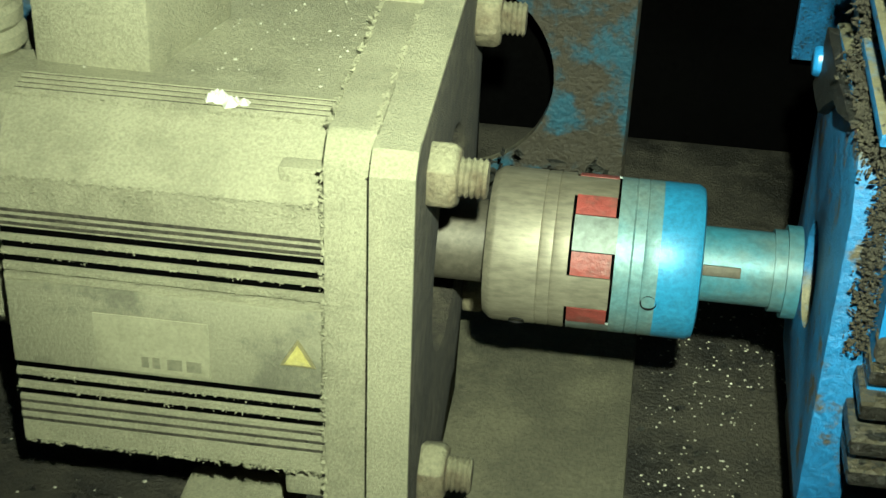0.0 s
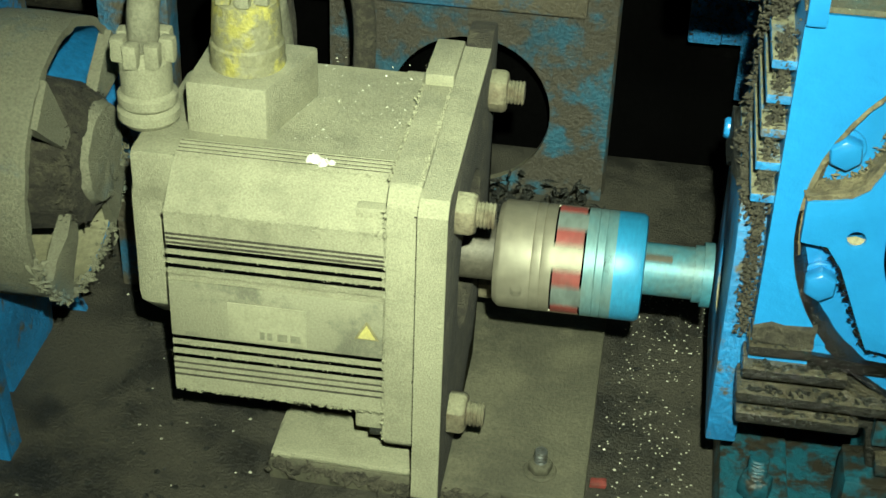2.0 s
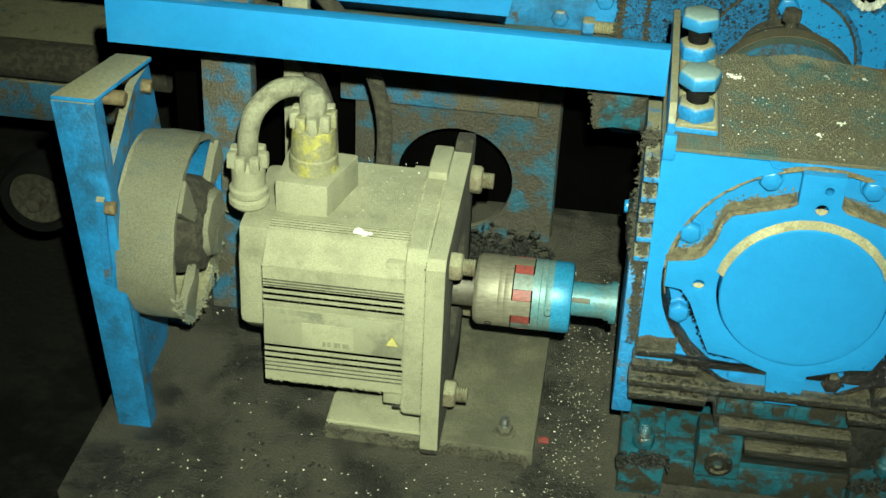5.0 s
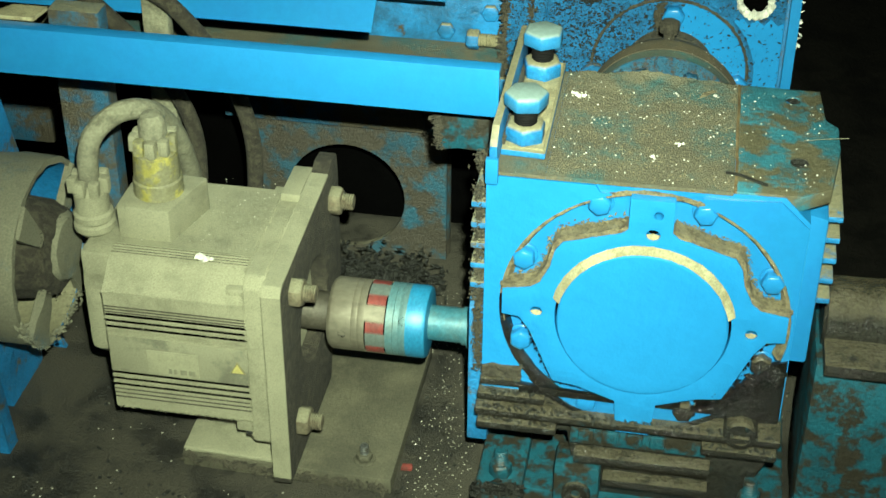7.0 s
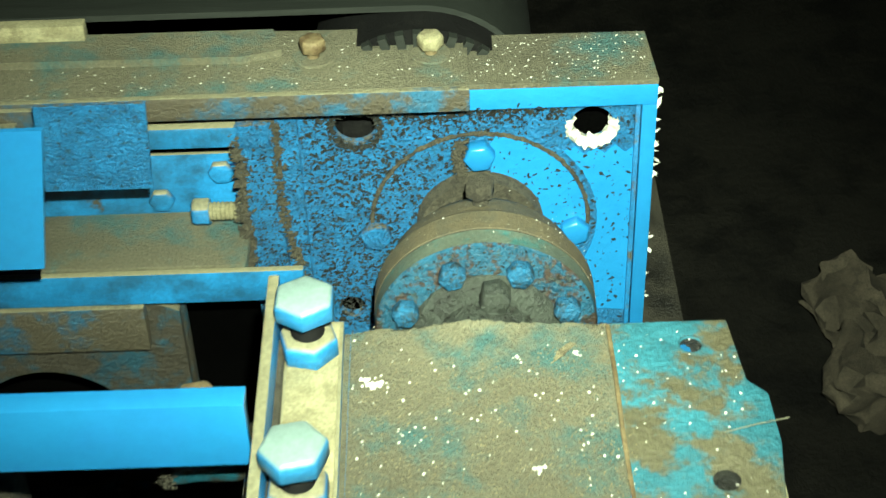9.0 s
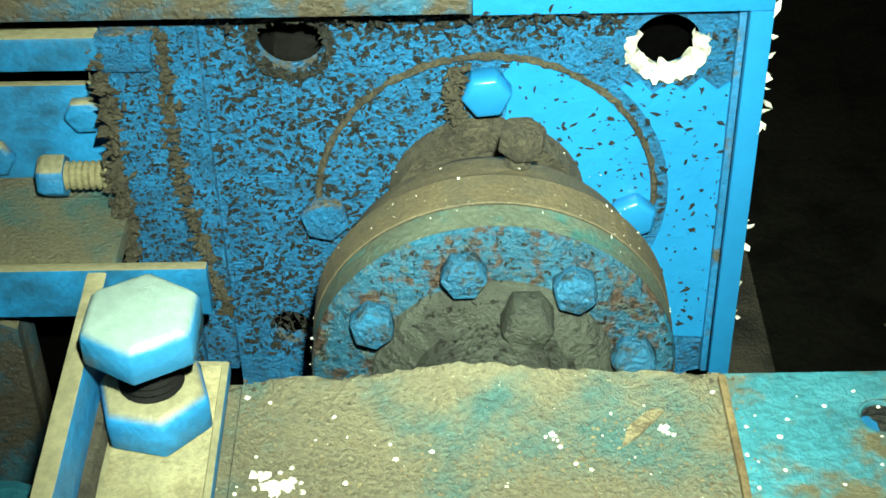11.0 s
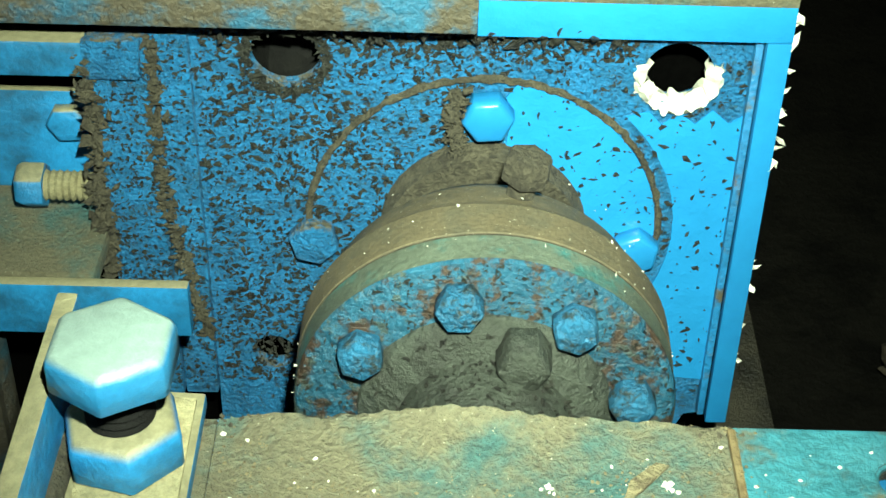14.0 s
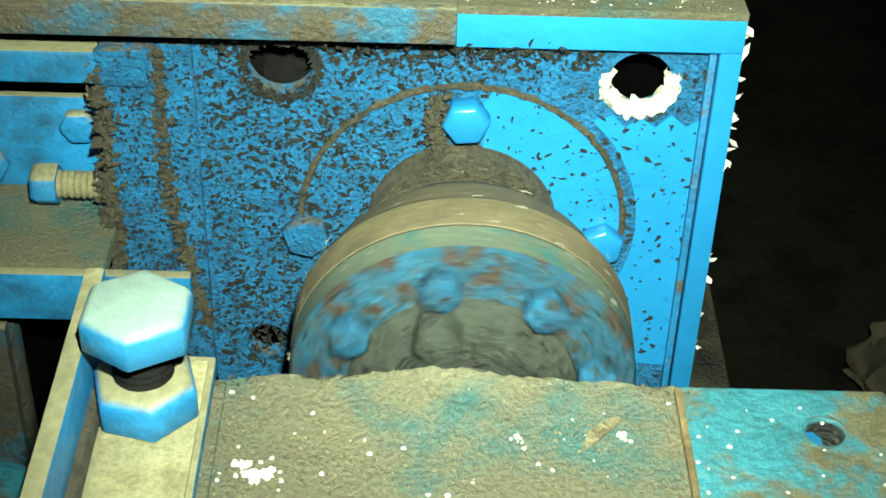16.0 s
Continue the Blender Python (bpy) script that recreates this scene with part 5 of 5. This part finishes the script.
def build_belt():
    b = thing("conveyor_belt", "grey rubber conveyor belt running over an end pulley", "conveyor belt", (-0.4, BY + 0.25, 0.2))
    top, r, xe = 0.200, 0.115, -0.06
    loop = [(-1.8, top)] + [(xe + r * math.sin(radians(t)), top - r + r * math.cos(radians(t))) for t in range(0, 181, 8)] + [(-1.8, top - 2 * r), (-1.8, top - 2 * r + 0.006)]
    loop += [(xe + (r - 0.006) * math.sin(radians(t)), top - r + (r - 0.006) * math.cos(radians(t))) for t in range(180, -1, -8)] + [(-1.8, top - 0.006)]
    part("belt", plate("y", loop, BY + 0.075, BY + 0.62), M_BELT, b, "grey belt", angle=20)
    pl = part("pulley", lathe("y", (xe, top - r), [(BY + 0.035, 0.0001), (BY + 0.035, 0.075), (BY + 0.045, 0.085), (BY + 0.045, 0.1075), (BY + 0.64, 0.1075), (BY + 0.64, 0.0001)], 64), M_BLACK, b, "black pulley with ribbed rim")
    for i in range(40):
        bm = box(-0.004, 0.004, BY + 0.037, BY + 0.0455, 0.090, 0.1074)
        bmesh.ops.transform(bm, matrix=Matrix.Translation((xe, 0, top - r)) @ Matrix.Rotation(2 * math.pi * i / 40, 4, "Y"), verts=bm.verts)
        rib = part("rib", bm, M_BELT, pl)
        rib.location = (0, 0, 0)
    s = thing("belt_cover", "rusty flat cover strip beside the belt", "cover", (-0.5, BY + 0.05, 0.2))
    part("strip", rumple(plate("z", [(-0.95, BY + 0.030), (-0.22, BY + 0.022), (-0.185, BY + 0.032), (-0.195, BY + 0.068), (-0.95, BY + 0.072)], 0.1765, 0.184), 0.0008, 40), M_TOP, s)
    part("pale_lath", box(-0.53, -0.37, BY + 0.058, BY + 0.072, 0.1835, 0.200, 0.001), M_DUST_PALE, s, "pale wooden lath")


DISC_AT = (CX, 0.412, 0.0)


def build_disc():
    """The flange coupling on the gearbox's output shaft, in its own space about its axis y."""
    d = thing("flange_coupling", "grimy blue flange coupling with hexagon bolts", "coupling", DISC_AT)
    d["local"] = 1
    r = 0.1
    part("front_flange", lathe("y", (0, 0), [(-0.002, 0.062), (0.0, 0.066), (0.0, 0.093), (0.0015, 0.0955), (0.002, r - 0.0015), (0.004, r), (0.021, r), (0.022, r - 0.001)], 96), M_DISC_FACE, d, "flaking blue front flange")
    part("rim_crust", lathe("y", (0, 0), [(0.0035, r + 0.0004), (0.0212, r + 0.0006)], 96), M_DISC_RIM, d, "green-grey rim grime")
    part("rear_flange", lathe("y", (0, 0), [(0.0225, r - 0.001), (0.0235, r + 0.001), (0.047, r + 0.001), (0.054, r - 0.004), (0.060, 0.094), (0.078, 0.089), (0.100, 0.075), (0.106, 0.064), (0.114, 0.045), (0.16, 0.040), (0.16, 0.0001)], 96), M_DISC_REAR, d, "dusty rear flange")
    part("joint_line", lathe("y", (0, 0), [(0.0214, r + 0.0002), (0.0220, r + 0.0010), (0.0226, r + 0.0002)], 96), M_DUST_DARK, d)
    part("hub", rumple(lathe("y", (0, 0), [(-0.198, 0.0001), (-0.198, 0.046), (-0.012, 0.046), (-0.010, 0.058), (-0.003, 0.066), (0.001, 0.067)], 72), 0.0012, 70), M_DISC_HUB, d, "hub caked with grey-green grime")
    for i in range(8):
        a = radians(45 * i + DISC_BOLT)
        x, z = 0.0775 * math.cos(a), 0.0775 * math.sin(a)
        b = part("flange_bolt", hexhead("y", (x, z), 0.0, -0.0145, 0.0125, i * 0.7), M_BOLT_WORN, d, "blue hexagon bolt with worn paint")
        part("bolt_collar", rod("y", (x, z), 0.001, -0.003, 0.0155, 20, 0.001), M_BLUE_CRUST, b)
    for i, (ph, rr, y) in enumerate(((DISC_PLUG, 0.055, -0.012), (DISC_PLUG + 170, 0.055, -0.012))):
        a = radians(ph)
        part("grease_plug", rumple(hexhead("y", (rr * math.cos(a), rr * math.sin(a)), y + 0.006, y - 0.016, 0.0145, i * 0.5), 0.001, 150), M_DISC_HUB, d, "grimy plug")
    bm = bmesh.new()
    for _ in range(900):
        a, q = RNG.uniform(0, 6.283), RNG.uniform(0.064, 0.0985)
        shard(bm, Vector((q * math.cos(a), -0.0002, q * math.sin(a))), RNG.choice((0.0006, 0.0009, 0.0014)), RNG)
    for _ in range(500):
        a, y = RNG.uniform(0, 6.283), RNG.uniform(-0.05, -0.002)
        q = 0.0465 if y < -0.012 else 0.060
        shard(bm, Vector((q * math.cos(a), y, q * math.sin(a))), RNG.choice((0.0009, 0.0013, 0.0018)), RNG)
    pale = bmesh.new()
    for _ in range(100):
        a, y = RNG.uniform(0, 6.283), RNG.uniform(0.004, 0.085)
        q = 0.1012 if y < 0.048 else 0.097
        shard(pale, Vector((q * math.cos(a), y, q * math.sin(a))), RNG.choice((0.0004, 0.0005, 0.0008)), RNG)
    part("pale_fleck", pale, M_WHITE, d, "white flecks on the rim")["kind"] = "stuff"
    part("face_dirt", bm, M_GRIME, d, "dark grime flakes")["kind"] = "stuff"
    a = radians(80.0)
    bm = hexhead("z", (0, 0), 0.102, 0.117, 0.0135, 0.3)
    rod("z", (0, 0), 0.075, 0.104, 0.0075, 14, bm=bm)
    bmesh.ops.rotate(bm, cent=(0, 0, 0), matrix=Matrix.Rotation(math.pi / 2 - a, 3, "Y"), verts=bm.verts)
    bmesh.ops.translate(bm, vec=(0, 0.070, 0), verts=bm.verts)
    part("rim_bolt", bm, M_GRIME_PALE, d, "rusty clamp bolt on the rear hub")
    return d


def build_litter():
    def free(x, y):
        return not (-0.555 < x < -0.275 and -0.005 < y < 0.3) and not (GX0 - 0.02 < x < 0.2 and -0.015 < y < GY) and not (-0.81 < x < -0.71 and -0.03 < y < 0.24)
    pale, shiny = [], []
    while len(pale) < 420:
        x, y = RNG.uniform(-0.80, 0.2), RNG.uniform(-0.15, 0.45)
        if free(x, y):
            pale.append((x, y, DECK + 0.0012))
    while len(shiny) < 900:
        x, y = RNG.gauss(-0.235, 0.075), RNG.uniform(-0.15, 0.45)
        if free(x, y):
            shiny.append((x, y, DECK + 0.001))
    crumbs("pale_grit", pale, M_PALE_FLECK, "pale grit scattered on the deck", 0.0013, RNG)
    crumbs("shiny_grit", shiny, M_PALE_FLECK, "shiny metal swarf scattered on the deck", 0.0009, RNG)
    big = [(RNG.uniform(-0.75, -0.25), RNG.uniform(-0.15, -0.03), DECK + 0.0015) for _ in range(30)]
    crumbs("plaster_crumb", big, M_WHITE, "white plaster crumbs on the deck", 0.0016, RNG)
    single("plastic_shard", rumple(box(-0.279, -0.265, 0.060, 0.068, DECK + 0.0004, DECK + 0.005, 0.001), 0.002, 90), M_RED, "small red plastic shard on the deck", "shard")
    dark = []
    while len(dark) < 700:
        x, y = RNG.uniform(-0.80, 0.2), RNG.uniform(-0.15, 0.45)
        if free(x, y):
            dark.append((x, y, DECK + 0.0012))
    crumbs("dark_grit", dark, M_GRIME, "oily dark grit on the deck", 0.0026, RNG)


WHEEL = (-1.203, 0.765, -0.493)


def build_surroundings():
    t = thing("trolley", "dark steel trolley frame with a rusty tube", "trolley", (-1.4, 0.7, -0.9))
    part("tray", box(-2.6, -1.1, 0.96, 1.5, -0.46, -0.38, 0.01), M_RUSTY_BLUE, t)
    part("rail", rod("x", (0.92, -0.31), -2.4, -1.0, 0.035, 20), M_DUST_DARK, t)
    part("rail", rod("x", (1.0, -0.14), -2.4, -1.0, 0.030, 20), M_RUST, t)
    part("post", box(-2.0, -1.95, 1.0, 1.05, -0.9, -0.40, 0.004), M_RUSTY_BLUE, t)
    part("post", box(-1.16, -1.11, 1.1, 1.15, -0.9, -0.40, 0.004), M_RUSTY_BLUE, t)
    tyre = part("tyre", lathe("y", (WHEEL[0], WHEEL[2]), [(WHEEL[1], 0.050), (WHEEL[1] - 0.015, 0.053), (WHEEL[1] - 0.015, 0.066), (WHEEL[1] - 0.005, 0.070), (WHEEL[1] + 0.04, 0.070), (WHEEL[1] + 0.05, 0.062)], 48), M_BLACK, t, "dark rubber tyre")
    part("rim", lathe("y", (WHEEL[0], WHEEL[2]), [(WHEEL[1] - 0.008, 0.0525), (WHEEL[1], 0.040), (WHEEL[1], 0.020), (WHEEL[1] - 0.015, 0.0175), (WHEEL[1] - 0.015, 0.0001)], 40), M_DUST_DARK, tyre, "grey rim")
    part("axle", rod("y", (WHEEL[0], WHEEL[2]), WHEEL[1] - 0.035, WHEEL[1] + 0.12, 0.012, 16), M_STEEL_DARK_SHADED, tyre)
    k = thing("side_cabinet", "dark teal machine cabinet beside the aisle", "cabinet", (1.2, 1.6, -0.9))
    part("body", box(0.95, 1.6, 0.9, 2.8, -0.88, 0.35, 0.02), M_TEAL, k)
    part("plinth", box(0.97, 1.58, 0.92, 2.78, -0.9, -0.88), M_BLACK, k)
    q = thing("gear_block", "oily blue-green bearing block beside the gearbox", "bearing block", (0.3, 0.1, DECK))
    part("block", rumple(box(0.192, 0.42, 0.05, 0.20, DECK + 0.0005, -0.075, 0.01), 0.002, 30, 2), M_TEAL, q)
    part("sleeve", rod("x", (0.12, -0.055), 0.198, 0.40, 0.040, 32, 0.004), M_FIN, q)
    part("ledge", rumple(box(0.200, 0.42, 0.03, 0.21, -0.076, -0.060, 0.004), 0.002, 40, 2), M_FIN, q)
    c = rumple(rumple(box(0.575, 0.745, 1.12, 1.45, -0.885, -0.82, 0.02), 0.055, 12, 11), 0.020, 34)
    single("crumpled_cloth", c, M_TARP, "crumpled dusty brown cloth lying on the floor", "cloth")
    h = thing("loose_hose", "dusty grey hose looping behind the motor", "hose", (-0.55, 0.3, DECK))
    part("hose", tube([(-0.68, 0.33, 0.19), (-0.62, 0.34, 0.15), (-0.56, 0.34, 0.07), (-0.53, 0.34, -0.02), (-0.53, 0.34, -0.12), (-0.54, 0.33, -0.22), (-0.56, 0.32, DECK + 0.014)], 0.0105, 14), M_DUST_DARK, h)
    h2 = thing("loose_hose", "thick dusty hose behind the plugs", "hose", (-0.6, 0.28, DECK))
    part("hose", tube([(-0.74, 0.33, 0.17), (-0.66, 0.33, 0.09), (-0.605, 0.33, -0.01), (-0.60, 0.32, -0.13), (-0.61, 0.31, DECK + 0.014)], 0.0105, 14), M_DUST_DARK, h2)
    n = thing("rusty_post", "scraped dark post behind the blower", "post", (-0.70, 0.27, DECK))
    part("post", box(-0.755, -0.690, 0.27, 0.30, DECK + 0.0005, 0.168, 0.003), M_RUSTY_BLUE, n)


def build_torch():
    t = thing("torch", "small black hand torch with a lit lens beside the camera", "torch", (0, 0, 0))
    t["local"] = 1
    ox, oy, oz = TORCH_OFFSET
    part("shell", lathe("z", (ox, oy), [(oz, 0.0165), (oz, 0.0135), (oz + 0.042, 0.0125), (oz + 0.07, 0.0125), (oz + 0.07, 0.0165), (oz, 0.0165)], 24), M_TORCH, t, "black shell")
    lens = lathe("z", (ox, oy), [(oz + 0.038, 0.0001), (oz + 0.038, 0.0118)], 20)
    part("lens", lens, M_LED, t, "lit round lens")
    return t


M_DISC_FACE = mat("flaking blue over brown", (0.012, 0.105, 0.19), (0.055, 0.034, 0.022), 55, 0.47, 0.04, 0.45, bump=0.8, fine=260, third=(0.05, 0.075, 0.07), third_scale=80, third_cover=0.42)
M_DISC_RIM = mat("green-grey rim", (0.10, 0.125, 0.095), (0.035, 0.15, 0.15), 30, 0.42, 0.08, 0.6, bump=0.4, fine=300, fleck=(0.4, 0.4, 0.3))
M_DISC_REAR = mat("brown dusty flange", (0.135, 0.11, 0.062), (0.09, 0.08, 0.05), 40, 0.45, 0.1, 0.8, bump=0.3, fine=350, fleck=(0.45, 0.43, 0.33))
M_DISC_HUB = mat("grey-green grime", (0.055, 0.066, 0.052), (0.034, 0.039, 0.032), 60, 0.45, 0.1, 0.6, bump=0.8, fine=280)
M_BOLT_WORN = mat("worn blue bolt paint", (0.016, 0.15, 0.30), (0.03, 0.045, 0.045), 90, 0.45, 0.06, 0.5, bump=0.8, fine=300)
DISC_BOLT = 101.0
DISC_PLUG = 71.0

build_setting()
build_gearbox()
build_jack_bracket()
build_motor()
build_bracket()
COUPLING = build_coupling()
build_frame()
build_blower()
build_machine()
build_belt()
DISC = build_disc()
build_surroundings()
build_litter()
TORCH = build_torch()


def motions():
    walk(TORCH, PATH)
    walk(COUPLING, [(t, Matrix.Translation(COUPLING_AT) @ Matrix.Rotation(radians(a), 4, "X")) for t, a in COUPLING_TURN])
    walk(DISC, [(t, Matrix.Translation(DISC_AT) @ Matrix.Rotation(radians(a), 4, "Y")) for t, a in DISC_TURN])


REST = 60.0


def coupling_rows():
    """The coupling stands, spins in bursts of about 400 turns a minute and creeps to a stop."""
    rows = [(0.0, REST + 8.0), (0.5, REST + 8.0), (0.567, REST + 30.0)]
    a, t = REST + 30.0, 0.567
    step = 1 / 30
    while t < 1.93:
        t, a = t + step, a + 78.0
        rows.append((t, a))
    for gain in (70, 62, 55, 50, 46, 43, 40, 37, 33, 30, 28, 27, 26, 26, 25, 25, 24, 24, 23, 22, 21, 20, 19, 18, 16, 14, 11, 8, 5, 3):
        t, a = t + step * 1.25, a + gain
        rows.append((t, a))
    whole = 360.0 * math.ceil((a - REST) / 360.0) + REST
    t, a = 3.2, a
    shift = whole - a
    rows = [(u, v if u < 0.6 else v + shift) for u, v in rows if u < 3.2] + [(3.22, whole), (5.4, whole)]
    rows[2] = (0.567, rows[1][1] + ((rows[3][1] - rows[1][1]) % 360.0) * 0.3)
    jump = rows[3][1] - rows[2][1]
    rows = rows[:3] + [(u, v - 360.0 * math.floor(jump / 360.0)) for u, v in rows[3:]]
    a, t = rows[-1][1], 5.4
    rows.append((5.45, a + 12))
    a, t = a + 12, 5.45
    while t < 6.62:
        t, a = t + step, a + 78.0
        rows.append((t, a))
    for gain in (60, 45, 34, 25, 18, 12, 8, 5):
        t, a = t + step * 1.3, a + gain
        rows.append((t, a))
    end = 360.0 * math.ceil((a - REST) / 360.0) + REST
    n = max(2, int((end - a) / 60) + 1)
    base = a
    for i in range(1, n + 1):
        t, a = t + 0.06, base + (end - base) * i / n
        rows.append((t, a))
    for k in range(1, 14):
        rows.append((t + 0.14 + 0.11 * k, end + 34.0 * k))
    last_t, last_a = rows[-1]
    rows += [(last_t + 0.3, last_a + 38.0), (16.0, last_a + 38.0)]
    return rows


COUPLING_TURN = coupling_rows()
DISC_TURN = [(0.0, -11.0), (9.9, -11.0), (11.2, 0.0), (15.3, 0.0), (15.4, 4.0), (15.5, 14.0), (15.6, 32.0), (15.7, 52.0), (15.8, 75.0), (15.9, 104.0), (16.0, 135.0)]
motions()
